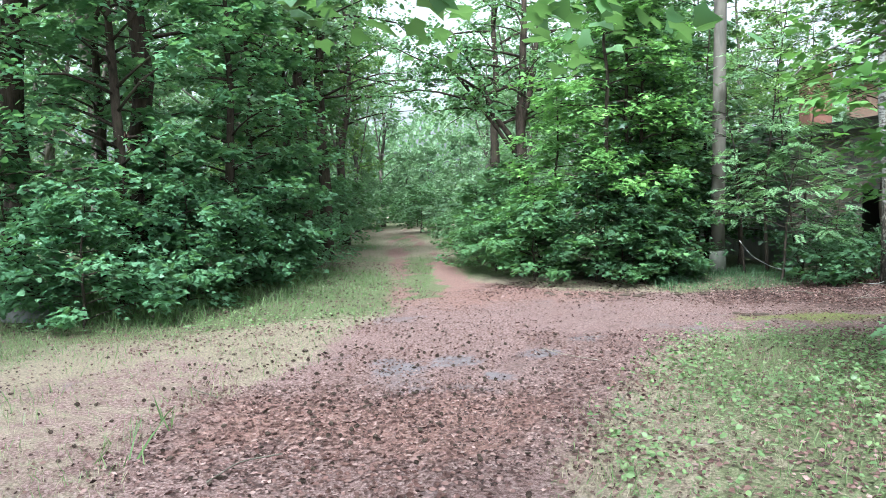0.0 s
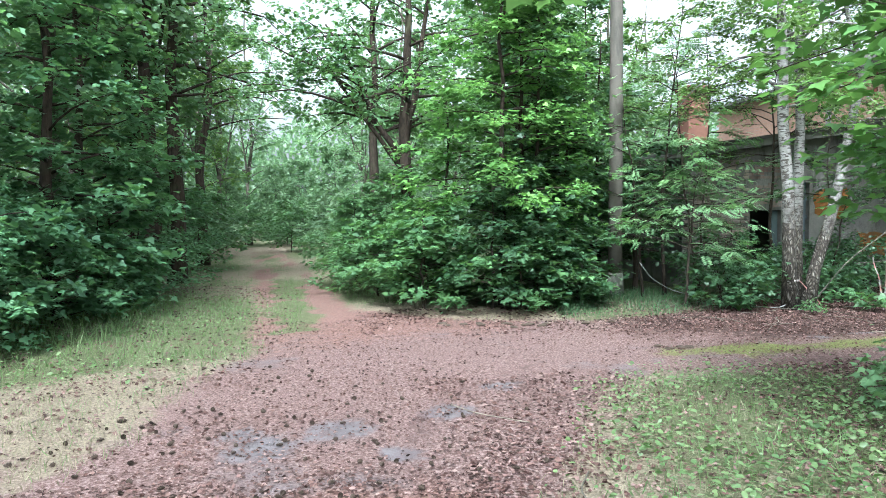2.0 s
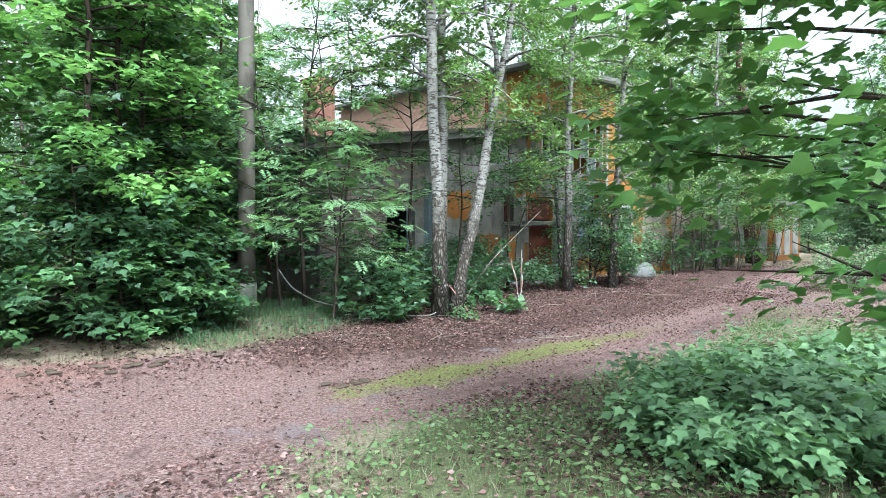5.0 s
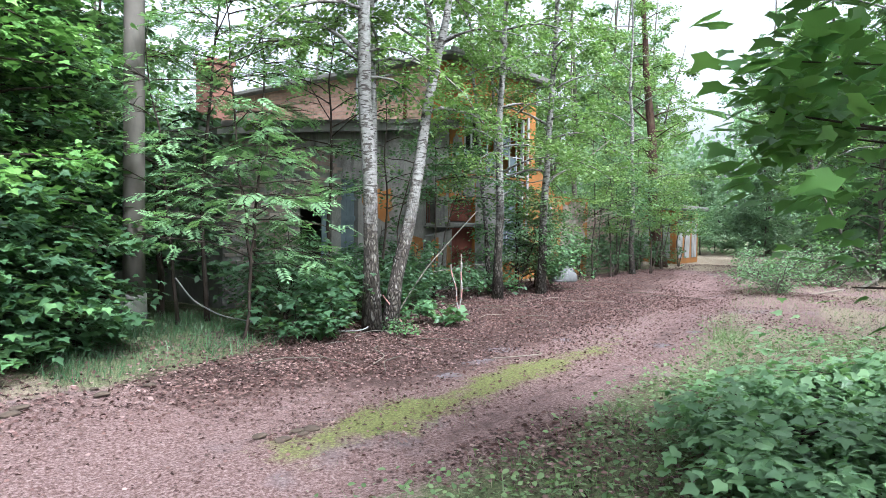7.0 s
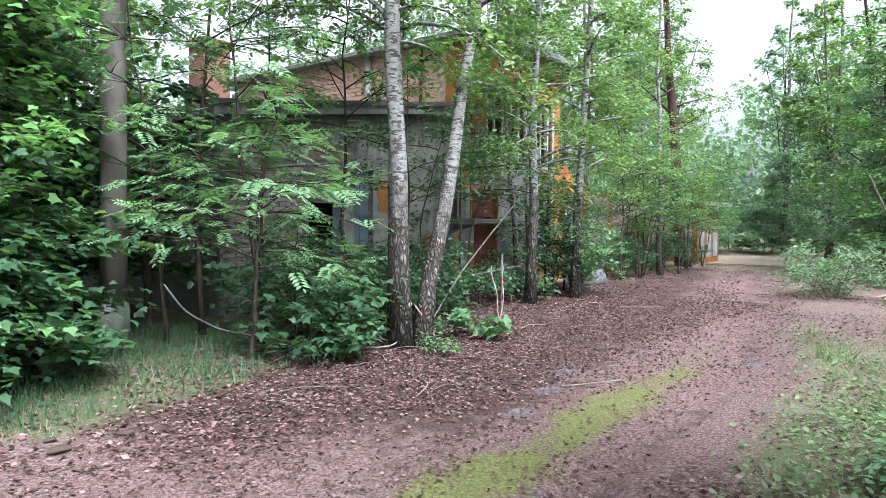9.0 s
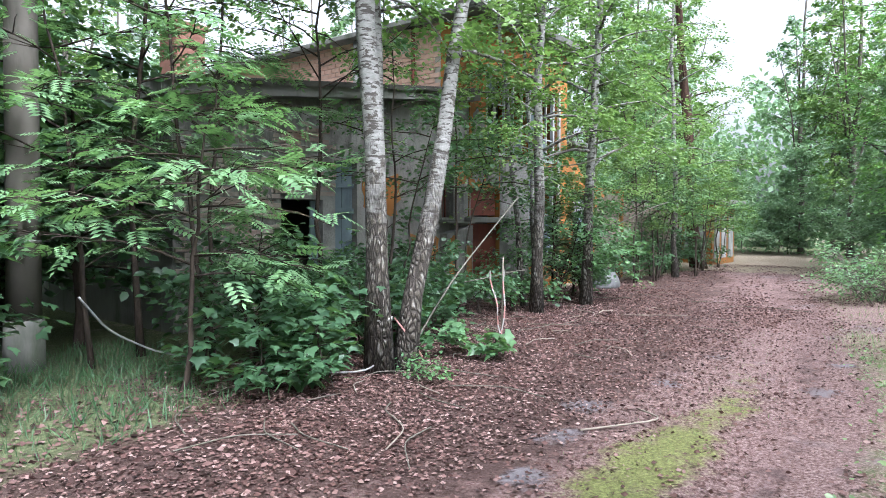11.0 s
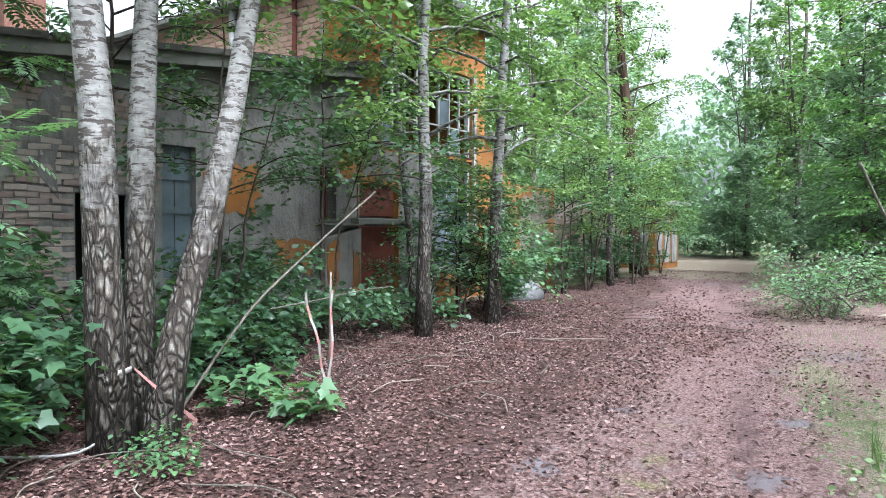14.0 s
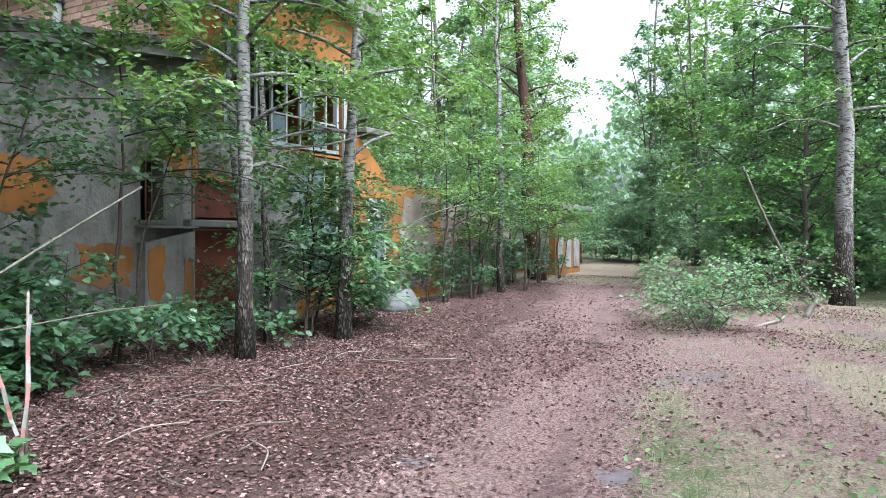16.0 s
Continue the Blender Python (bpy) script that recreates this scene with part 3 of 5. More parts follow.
def make_ground():
    fx = np.concatenate([-np.geomspace(400, 12, 22), np.arange(-11, 40, 0.17), np.geomspace(40.5, 420, 24)])
    fy = np.concatenate([-np.geomspace(400, 3, 24), np.arange(-2.5, 27, 0.17), np.geomspace(27.5, 420, 30)])
    X, Y = np.meshgrid(fx, fy)
    x, y = X.ravel(), Y.ravel()
    co = np.stack([x, y, height(x, y)], 1)
    nx, ny = len(fx), len(fy)
    i = (np.arange(ny - 1)[:, None] * nx + np.arange(nx - 1)[None]).ravel()
    li = np.stack([i, i + 1, i + nx + 1, i + nx], 1).ravel()
    me = bpy.data.meshes.new("ground")
    me.vertices.add(len(co))
    me.vertices.foreach_set("co", co.ravel())
    me.loops.add(len(li))
    me.loops.foreach_set("vertex_index", li.astype(np.int32))
    me.polygons.add(len(i))
    me.polygons.foreach_set("loop_start", (np.arange(len(i)) * 4).astype(np.int32))
    me.polygons.foreach_set("loop_total", np.full(len(i), 4, np.int32))
    me.polygons.foreach_set("use_smooth", np.ones(len(i), bool))
    me.update(calc_edges=True)
    a, m, d, k = cover(x, y)
    att = me.color_attributes.new("cover", "FLOAT_COLOR", "POINT")
    att.data.foreach_set("color", np.stack([a, m, d, k], 1).ravel())
    att = me.color_attributes.new("wear", "FLOAT_COLOR", "POINT")
    att.data.foreach_set("color", np.stack([*wear(x, y), 0 * x + 1], 1).ravel())
    me.materials.append(GROUND)
    return tagged(new("ground", me), "forest floor with bare pinkish earth tracks, moss and dry grass", "ground", kind="structure")


make_ground()

# ---- the abandoned building ----
FRONT = 20.735
LEFT, TOWER, TOWER_R, ANNEX_R = 9.85, 16.4, 20.55, 24.1


def eave(x):
    return 3.2 + 0.135 * (x - 9.9)


def wall_cells(bm, edges, solid, y0, y1, top):
    """Upright prisms between the x edges; solid(i) gives the z spans; None for the top follows the roof line."""
    for i, (a, b) in enumerate(zip(edges[:-1], edges[1:])):
        for z0, z1 in solid(i):
            za, zb = (top(a), top(b)) if z1 is None else (z1, z1)
            vs = [bm.verts.new(p) for p in ((a, y0, z0), (b, y0, z0), (b, y1, z0), (a, y1, z0), (a, y0, za), (b, y0, zb), (b, y1, zb), (a, y1, za))]
            for f in ((0, 3, 2, 1), (4, 5, 6, 7), (0, 1, 5, 4), (1, 2, 6, 5), (2, 3, 7, 6), (3, 0, 4, 7)):
                bm.faces.new([vs[k] for k in f])
    return bm


def setting(name, bm, material, label, category="wall"):
    return tagged(part(name, bm, material, None), label, category, kind="structure")


def low_wing():
    holes = {1: (0.55, 1.92), 3: (0.85, 2.6), 5: (1.68, 2.54)}
    edges = [LEFT, 11.62, 12.45, 12.72, 13.22, 15.52, 15.9, TOWER]

    def solid(i):
        if i in holes:
            return [(-0.2, holes[i][0]), (holes[i][1], None)]
        return [(-0.2, None)]
    wall = setting("wall_front", wall_cells(bmesh.new(), edges, solid, FRONT, FRONT + 0.32, eave), PLASTER, "grey crumbling plaster wall with two gaping window openings")
    bm = bmesh.new()
    box(bm, LEFT, LEFT + 0.3, FRONT + 0.32, 31, -0.2, eave(LEFT))
    box(bm, LEFT + 0.3, TOWER, 30.7, 31, -0.2, 3.3)
    setting("wall_side", bm, CONCRETE, "dark weathered side wall of the low wing")
    setting("floor_low_wing", boxed(LEFT + 0.3, TOWER_R - 0.3, FRONT + 0.33, 30.6, -0.1, 0.1), CONCRETE, "dusty concrete floor inside the ruin", "floor")
    bm = bmesh.new()
    for a, b in ((LEFT - 0.3, 12.1), (12.1, 14.2), (14.2, TOWER - 0.004)):
        vs = []
        for x in (a, b):
            for y, dz in ((FRONT - 0.3, 0.0), (31.2, 0.0), (31.2, 0.2), (FRONT - 0.3, 0.2)):
                vs.append(bm.verts.new((x, y, eave(x) + 0.004 + dz)))
        for f in ((0, 1, 2, 3), (7, 6, 5, 4), (0, 4, 5, 1), (1, 5, 6, 2), (2, 6, 7, 3), (3, 7, 4, 0)):
            bm.faces.new([vs[k] for k in f])
    setting("roof_low_wing", bm, CONCRETE, "flat concrete roof slab with mossy overhanging edge", "roof")
    # roofing felt lip along the front
    bm = bmesh.new()
    for a, b in ((LEFT - 0.32, 11.2), (11.25, 13.6), (13.65, TOWER - 0.02)):
        vs = [bm.verts.new((x, y, eave(x) + z)) for x in (a, b) for y, z in ((FRONT - 0.36, 0.16), (FRONT - 0.05, 0.21), (FRONT - 0.05, 0.25), (FRONT - 0.36, 0.24))]
        for f in ((0, 1, 2, 3), (7, 6, 5, 4), (0, 4, 5, 1), (1, 5, 6, 2), (2, 6, 7, 3), (3, 7, 4, 0)):
            bm.faces.new([vs[k] for k in f])
    setting("trim_roof_edge", bm, DARK, "black felt strip on the roof edge", "trim")
    return wall


def tower():
    edges = [TOWER, 16.44, 16.98, 17.52, 18.75, 20.05, TOWER_R]

    def solid(i):
        if i in (2, 3, 4):
            base = {2: [(2.32, 3.0)], 3: [(-0.2, 3.0)], 4: [(-0.2, 0.6), (2.98, 3.06)]}[i]
            return base + [(4.8, 5.85)]
        if i == 1:
            return [(2.32, 5.85)]
        return [(-0.2, 5.85)]
    bm = wall_cells(bmesh.new(), edges, solid, FRONT - 0.02, FRONT + 0.3, lambda x: 5.85)
    wall = setting("wall_tower", bm, OCHRE, "ochre painted tower front with peeling plaster")
    bm = bmesh.new()
    box(bm, TOWER, TOWER + 0.3, FRONT + 0.3, 30.0, -0.2, 5.85)
    side = setting("wall_upper_brick", bm, MORTAR, "upper storey side wall of bare orange brick")
    bm = bmesh.new()
    box(bm, TOWER_R - 0.3, TOWER_R, FRONT + 0.3, 30.0, -0.2, 5.85)
    box(bm, TOWER + 0.3, TOWER_R - 0.3, 29.7, 30.0, -0.2, 5.85)
    setting("wall_tower_back", bm, OCHRE, "ochre side and rear walls of the tower")
    bm = boxed(TOWER - 0.35, TOWER_R + 0.3, FRONT - 0.4, 30.3, 5.87, 6.0, bevel=0.02)
    box(bm, TOWER - 0.37, TOWER_R + 0.32, FRONT - 0.42, FRONT - 0.3, 5.93, 6.06)
    setting("roof_tower", bm, CONCRETE, "flat overhanging tower roof slab", "roof")
    setting("floor_upper", boxed(TOWER + 0.3, TOWER_R - 0.3, FRONT + 0.8, 29.7, 2.8, 2.98), CONCRETE, "upper concrete floor", "floor")
    return wall, side


def ragged(rng, x0, x1, z0, z1, n=22, rough=0.12):
    """A torn outline round a rectangle."""
    a = np.linspace(0, 2 * np.pi, n, endpoint=False) + rng.normal(0, 0.05, n)
    r = 1 + rng.normal(0, rough, n)
    c, s = np.cos(a), np.sin(a)
    k = 1 / np.maximum(np.abs(c), np.abs(s)) ** 0.8
    return [((x0 + x1) / 2 + (x1 - x0) / 2 * k[i] * r[i] * c[i], (z0 + z1) / 2 + (z1 - z0) / 2 * k[i] * r[i] * s[i]) for i in range(n)]


def paint_patch(wall, outline, y, material, label, thick=0.008):
    bm = bmesh.new()
    f = bm.faces.new([bm.verts.new((x, y, z)) for x, z in outline])
    ex = bmesh.ops.extrude_face_region(bm, geom=[f])
    bmesh.ops.translate(bm, vec=(0, -thick, 0), verts=[v for v in ex["geom"] if isinstance(v, bmesh.types.BMVert)])
    bmesh.ops.recalc_face_normals(bm, faces=bm.faces)
    return part("plaster_patch", bm, material, wall, label)


def window(name, x0, x1, z0, z1, cols, rows, label, y, material=WHITE, panes=(), bar=0.045):
    root = thing(name, (x0 + x1) / 2, y, z0, label, "window")
    root["kind"] = "structure"
    w, h = x1 - x0, z1 - z0
    bm = bmesh.new()
    box(bm, -w / 2, -w / 2 + 0.07, 0, 0.09, 0, h)
    box(bm, w / 2 - 0.07, w / 2, 0, 0.09, 0, h)
    box(bm, -w / 2 + 0.07, w / 2 - 0.07, 0.002, 0.088, 0, 0.07)
    box(bm, -w / 2 + 0.07, w / 2 - 0.07, 0.002, 0.088, h - 0.07, h)
    part("window_frame", bm, material, root)
    for i in range(1, cols):
        x = -w / 2 + w * i / cols
        part("glazing_bar", boxed(x - bar / 2, x + bar / 2, 0.02, 0.065, 0.07, h - 0.07), material, root)
    for i in range(1, rows):
        z = h * i / rows
        part("glazing_bar", boxed(-w / 2 + 0.07, w / 2 - 0.07, 0.025, 0.06, z - bar / 3, z + bar / 3), material, root)
    for i, j in panes:
        a, c = -w / 2 + w * i / cols, h * j / rows
        part("pane", boxed(a + 0.03, a + w / cols - 0.03, 0.035, 0.045, c + 0.03, c + h / rows - 0.03), BLUE, root, "dusty blue-grey pane")
    part("window_sill", boxed(-w / 2 - 0.05, w / 2 + 0.05, -0.06, 0.1, -0.06, -0.002, bevel=0.008), CONCRETE, root)
    return root


def build_building():
    rng = np.random.default_rng(5)
    front = low_wing()
    tower_wall, side = tower()
    y = FRONT - 0.001
    paint_patch(front, ragged(rng, 13.32, 14.3, 1.72, 2.45), y, OCHRE, "remaining patch of ochre paint")
    paint_patch(front, ragged(rng, 14.55, 15.4, 0.75, 1.35, rough=0.16), y, OCHRE, "remaining patch of ochre paint")
    paint_patch(front, ragged(rng, 15.95, 16.35, 2.35, 2.8, 14, 0.2), y, OCHRE, "remaining patch of ochre paint")
    for x0, x1, z0, z1 in ((9.95, 10.6, 2.35, 3.05), (10.7, 11.5, 2.1, 3.1), (10.0, 10.35, 1.2, 1.7), (10.9, 11.35, 0.5, 0.95), (9.95, 10.5, 0.15, 0.5)):
        paint_patch(front, ragged(rng, x0, x1, z0, z1, 18, 0.22), FRONT - 0.024, PLASTER, "clinging remnant of grey plaster")
    for x0, x1, z0, z1 in ((16.47, 16.92, 2.45, 3.9), (16.95, 17.5, 2.4, 2.98)):
        paint_patch(tower_wall, ragged(rng, x0, x1, z0, z1, rough=0.1), FRONT - 0.022, PLASTER, "grey plaster where the paint has fallen")
    part("plaster_patch", boxed(TOWER + 0.002, 16.437, FRONT - 0.034, FRONT - 0.022, -0.15, 2.31, bevel=0.004), PLASTER, tower_wall, "grey plaster jamb of the entrance")
    part("plaster_patch", boxed(17.524, 18.745, FRONT - 0.034, FRONT - 0.0305, -0.15, 2.97, bevel=0.001), PLASTER, tower_wall, "stained grey plaster beside the entrance")
    # openings of the low wing
    root = thing("window_1", 12.05, FRONT + 0.1, 0.55, "empty dark window opening with a broken board leaning in it", "window")
    root["kind"] = "structure"
    part("broken_board", boxed(0.24, 0.40, 0.02, 0.05, 0.0, 1.36, bevel=0.005), BLUE, root, "grey-blue splintered board")
    part("window_sill", boxed(-0.45, 0.43, -0.14, 0.2, -0.05, -0.002, bevel=0.01), CONCRETE, root)
    root = thing("window_2", 12.97, FRONT + 0.12, 0.85, "boarded-up window covered with faded blue-grey panels", "window")
    root["kind"] = "structure"
    part("board", boxed(-0.25, 0.0, 0, 0.04, 0, 1.75, bevel=0.005), BLUE, root)
    part("board", boxed(0.01, 0.25, 0.006, 0.046, 0, 1.75, bevel=0.005), BLUE, root)
    part("batten", boxed(-0.25, 0.25, -0.03, -0.002, 0.85, 0.95), BLUE, root)
    part("batten", boxed(-0.25, 0.25, -0.03, -0.002, 1.3, 1.37), BLUE, root)
    root = thing("window_3", 15.71, FRONT + 0.14, 1.68, "narrow slit window with rusted vertical bars", "window")
    root["kind"] = "structure"
    for x in (-0.1, 0.0, 0.1):
        part("bar", boxed(x - 0.012, x + 0.012, 0, 0.024, 0, 0.86), RUST, root)
    part("window_sill", boxed(-0.22, 0.22, -0.17, 0.1, -0.06, -0.002, bevel=0.01), CONCRETE, root)
    # the entrance in the tower
    root = thing("door_1", 16.985, FRONT + 0.06, 0.12, "rusty red steel door standing in a dark entrance", "door")
    root["kind"] = "structure"
    bm = boxed(-0.525, 0.525, 0, 0.05, 0, 1.44, bevel=0.006)
    part("door_leaf", bm, RUST, root)
    for z in (0.25, 0.72, 1.2):
        part("rail", boxed(-0.5, 0.52, -0.02, -0.001, z, z + 0.06), RUST, root)
    part("door_handle", boxed(0.38, 0.42, -0.06, -0.001, 0.75, 0.9, bevel=0.008), DARK, root)
    part("door_frame", boxed(-0.54, -0.527, -0.05, 0.2, 0, 2.18), RUST, root)
    part("overlight_panel", boxed(-0.525, 0.525, 0.03, 0.07, 1.62, 2.18, bevel=0.006), RUST, root, "dark rusted sheet over the door")
    setting("step_entrance", boxed(16.4, 17.3, FRONT - 0.35, FRONT - 0.03, -0.2, 0.12, bevel=0.02), WHITE, "whitewashed concrete doorstep", "step")
    setting("trim_door_head", boxed(16.2, 17.6, FRONT - 0.22, FRONT - 0.036, 1.58, 1.7, bevel=0.02), CONCRETE, "broken concrete ledge over the door", "trim")
    # low cheek wall beside the entrance, its top sloping down to the left
    bm = wall_cells(bmesh.new(), [15.45, 15.8, 16.12, 16.3], lambda i: [(-0.2, None)], FRONT - 0.2, FRONT - 0.012, lambda x: 1.36 + 0.2 * (x - 15.45))
    cheek = setting("wall_cheek", bm, PLASTER, "low plastered cheek wall beside the entrance")
    paint_patch(cheek, ragged(rng, 15.5, 15.75, 0.5, 1.3, 18, 0.15), FRONT - 0.2, OCHRE, "remaining patch of ochre paint")
    paint_patch(cheek, ragged(rng, 16.1, 16.26, 0.35, 1.1, 14, 0.15), FRONT - 0.2, OCHRE, "remaining patch of ochre paint")
    setting("trim_cheek_cap", boxed(15.4, 16.34, FRONT - 0.24, FRONT - 0.012, 1.56, 1.6, bevel=0.01), CONCRETE, "thin stone cap on the cheek wall", "trim")
    window("window_4", 17.07, 20.03, 3.07, 4.78, 8, 3, "large barred upper window with broken panes and white frame", FRONT + 0.04,
           panes=((0, 0), (3, 0), (5, 1), (0, 2), (6, 0)))
    window("window_5", 18.78, 20.03, 0.66, 2.96, 3, 2, "tall stair window with dusty blue-grey panes", FRONT + 0.04, panes=((0, 0), (1, 0), (2, 0), (0, 1), (1, 1)))
    tagged(setting("trim_corner_board", boxed(20.06, 20.16, FRONT - 0.06, FRONT - 0.022, 0.6, 4.85), WHITE, "pale vertical board beside the window", "trim"))
    # two added walls whose dark colour stands for the unlit rooms behind the openings
    setting("wall_inner", boxed(LEFT + 0.31, TOWER - 0.01, FRONT + 1.6, FRONT + 1.75, 0.1, 3.15), DARK, "added partition, coloured dark for the unlit inside of the low wing")
    setting("wall_stair", boxed(TOWER + 0.31, TOWER_R - 0.31, FRONT + 1.9, FRONT + 2.05, 0.1, 5.8), DARK, "added inner wall, coloured dark for the unlit stair tower")
    # pipes on the brick side wall
    for yy, r, m, lab in ((22.2, 0.045, RUST, "rusty brown downpipe on the brick wall"), (24.0, 0.075, WHITE, "white vent pipe on the brick wall")):
        root = thing("downpipe", TOWER - 0.1, yy, 3.95, lab, "pipe")
        v, f = tube_data([(0, 0, 0.1), (0, 0, 0.9), (0, 0, 1.9)], (r, r, r), 10)
        mesh_object("pipe", v.tolist(), f, m, root, smooth=True)
        for z in (0.4, 1.5):
            part("bracket", boxed(-r - 0.01, 0.098, -r - 0.01, r + 0.01, z, z + 0.04), DARK, root)
    paint_patch_side = boxed(TOWER - 0.016, TOWER - 0.002, FRONT - 0.0, FRONT + 0.75, 3.9, 5.84)
    part("plaster_patch", paint_patch_side, OCHRE, side, "ochre render round the corner")
    # annex
    top = lambda x: 3.55 - 0.75 * min(max(x - 20.6, 0), 1.25)
    edges = [TOWER_R + 0.004, 20.95, 21.65, 21.85, ANNEX_R]
    an = setting("wall_annex", wall_cells(bmesh.new(), edges, lambda i: [(2.28, None)] if i == 1 else [(-0.2, None)], FRONT - 0.01, FRONT + 0.28, top), OCHRE,
                 "low ochre annex wall with flaking paint")
    paint_patch(an, ragged(rng, 22.2, 23.9, 0.3, 2.4, rough=0.12), FRONT - 0.011, BRICK_GREY, "bare stained masonry where the render has gone")
    setting("roof_annex", boxed(TOWER_R + 0.01, 21.4, FRONT - 0.25, 26, 3.57, 3.7, bevel=0.02), CONCRETE, "sagging annex roof slab", "roof")
    bm = boxed(ANNEX_R + 0.004, 30.0, FRONT + 0.4, FRONT + 0.7, -0.2, 2.3)
    setting("wall_yard", bm, BRICK_GREY, "long stained brick yard wall behind young trees")
    setting("wall_annex_back", boxed(TOWER_R + 0.01, ANNEX_R, 25.8, 26.1, -0.2, 2.6), CONCRETE, "rear wall of the annex")
    root = thing("door_2", 21.3, FRONT + 0.02, 0.12, "half-open blue door in a pale wooden frame", "door")
    root["kind"] = "structure"
    part("door_frame", boxed(-0.35, -0.27, -0.04, 0.2, -0.2, 2.14), WHITE, root)
    part("door_frame", boxed(0.27, 0.35, -0.04, 0.2, -0.2, 2.14), WHITE, root)
    part("transom", boxed(-0.268, 0.268, -0.03, 0.1, 1.74, 2.14), WHITE, root)
    leaf = part("door_leaf", boxed(-0.02, 0.26, 0.03, 0.07, -0.05, 1.73, bevel=0.004), BLUE, root)
    part("panel", boxed(0.03, 0.21, 0.018, 0.028, 0.1, 0.8), BLUE, leaf)
    part("door_handle", boxed(0.02, 0.05, -0.02, 0.028, 0.85, 0.98), DARK, leaf)
    # chimney over the low roof
    root = thing("chimney", 13.6, 27.0, 3.6, "square red brick chimney on the flat roof", "chimney")
    part("shaft", boxed(-0.37, 0.37, -0.37, 0.37, 0, 2.4, bevel=0.02), BRICK_DARK, root)
    part("cap", boxed(-0.43, 0.43, -0.43, 0.43, 2.4, 2.54, bevel=0.02), BRICK_DARK, root)
    # far shed
    root = thing("shed", 34.6, 22.4, 0, "small ochre shed with flat roof and daubed white panels", "shed")
    part("wall", boxed(-1.5, 1.5, -1.5, 1.5, -0.2, 2.45), OCHRE, root)
    part("roof", boxed(-1.8, 1.8, -1.9, 1.9, 2.46, 2.66, bevel=0.03), CONCRETE, root)
    for yy in (-1.25, -0.75, -0.25, 0.25):
        part("panel", boxed(-1.54, -1.504, yy, yy + 0.36, 0.25, 2.0), WHITE, root)
    for xx in (-1.3, -0.35, 0.6):
        part("panel", boxed(xx, xx + 0.6, -1.54, -1.504, 0.25, 2.0), WHITE, root)
    return front, side


front_wall, upper_side = build_building()


# ---- trees and shrubs ----


def pole():
    root = thing("utility_pole", 7.712, 19.692, 0, "tall straight weathered wooden pole beside the thicket", "pole")
    rng = np.random.default_rng(2)
    z = np.array([0.55, 2, 4, 7, 10, 13.0])
    v, f = tube_data(np.stack([z * 0.004, z * 0.0, z], 1), 0.158 - 0.0035 * z, 16)
    mesh_object("shaft", v.tolist(), f, POLE, root, smooth=True)
    z = np.array([-0.2, 0.2, 0.56])
    v, f = tube_data(np.stack([z * 0, z * 0, z], 1), (0.19, 0.185, 0.175), 16)
    mesh_object("foot", v.tolist(), f, CONCRETE, root, "darker stained foot of the pole", True)
    v, f = tube_data([(0, 0, 1.32), (0, 0, 1.345)], (0.163, 0.163), 16)
    mesh_object("band", v.tolist(), f, TAPE_W, root, "thin pale band", True)


pole()

# birches before the building
B = "birches by the building"
tree("birch_tree", 10.12, 17.15, "white-barked birch with rough dark base by the track", 11, 13, 0.125, BIRCH, BIRCH_LEAF, DIAMOND, 0.1, z0=3.6, limbs=36, low=2.0, high=1.0,
     twigs=17, per=18, lean=(-0.63, 0.0), droop=0.7, rise=0.45, group=B, wander=0.025)
tree("birch_tree", 10.55, 17.6, "white-barked birch growing beside its twin stem", 12, 13.5, 0.12, BIRCH, BIRCH_LEAF, DIAMOND, 0.1, z0=3.8, limbs=36, low=2.0, high=1.0,
     twigs=17, per=18, lean=(1.2, 1.5), droop=0.7, rise=0.45, group=B, wander=0.025)
tree("birch_tree", 10.36, 17.05, "leaning birch with black-fissured lower bark", 13, 9.5, 0.115, BIRCH, BIRCH_LEAF, DIAMOND, 0.1, z0=3.4, limbs=22, low=1.9, high=0.9,
     twigs=16, per=17, lean=(2.5, 0.1), droop=0.6, rise=0.45, fork=[(1.1, 0.05, 4.2, 0.9, 0.8, 8.5, 0.05)], group=B, wander=0.04)
tree("birch_tree", 15.17, 18.33, "slender pale birch in front of the tower", 14, 11, 0.10, BIRCH, BIRCH_LEAF, DIAMOND, 0.1, z0=2.2, limbs=44, low=1.9, high=0.9,
     twigs=17, per=18, lean=(-0.22, -0.5), droop=0.6, rise=0.4, group=B, wander=0.03)
tree("birch_tree", 15.95, 19.05, "pair of thin pale birch stems before the tower", 24, 10, 0.06, BIRCH, BIRCH_LEAF, DIAMOND, 0.1, z0=2.2, limbs=30, low=1.3, high=0.8,
     twigs=14, per=16, droop=0.6, rise=0.4, stems=[(0, 0, 0.0, 1.15, 9.5, 0.06), (0.28, -0.05, 0.1, 0.7, 10, 0.055)], group=B, wander=0.03)
tree("birch_tree", 17.11, 18.38, "slender pale birch in front of the tower", 15, 11.5, 0.105, BIRCH, BIRCH_LEAF, DIAMOND, 0.1, z0=2.6, limbs=40, low=2.2, high=1.0,
     twigs=17, per=18, lean=(0.62, -0.23), droop=0.6, rise=0.4, group=B, wander=0.025)
tree("birch_tree", 25.4, 19.6, "thin birch at the track's edge", 16, 12, 0.09, BIRCH, BIRCH_LEAF, DIAMOND, 0.09, z0=2.0, limbs=28, low=1.9, high=0.8,
     twigs=14, per=14, droop=0.5, group=B)
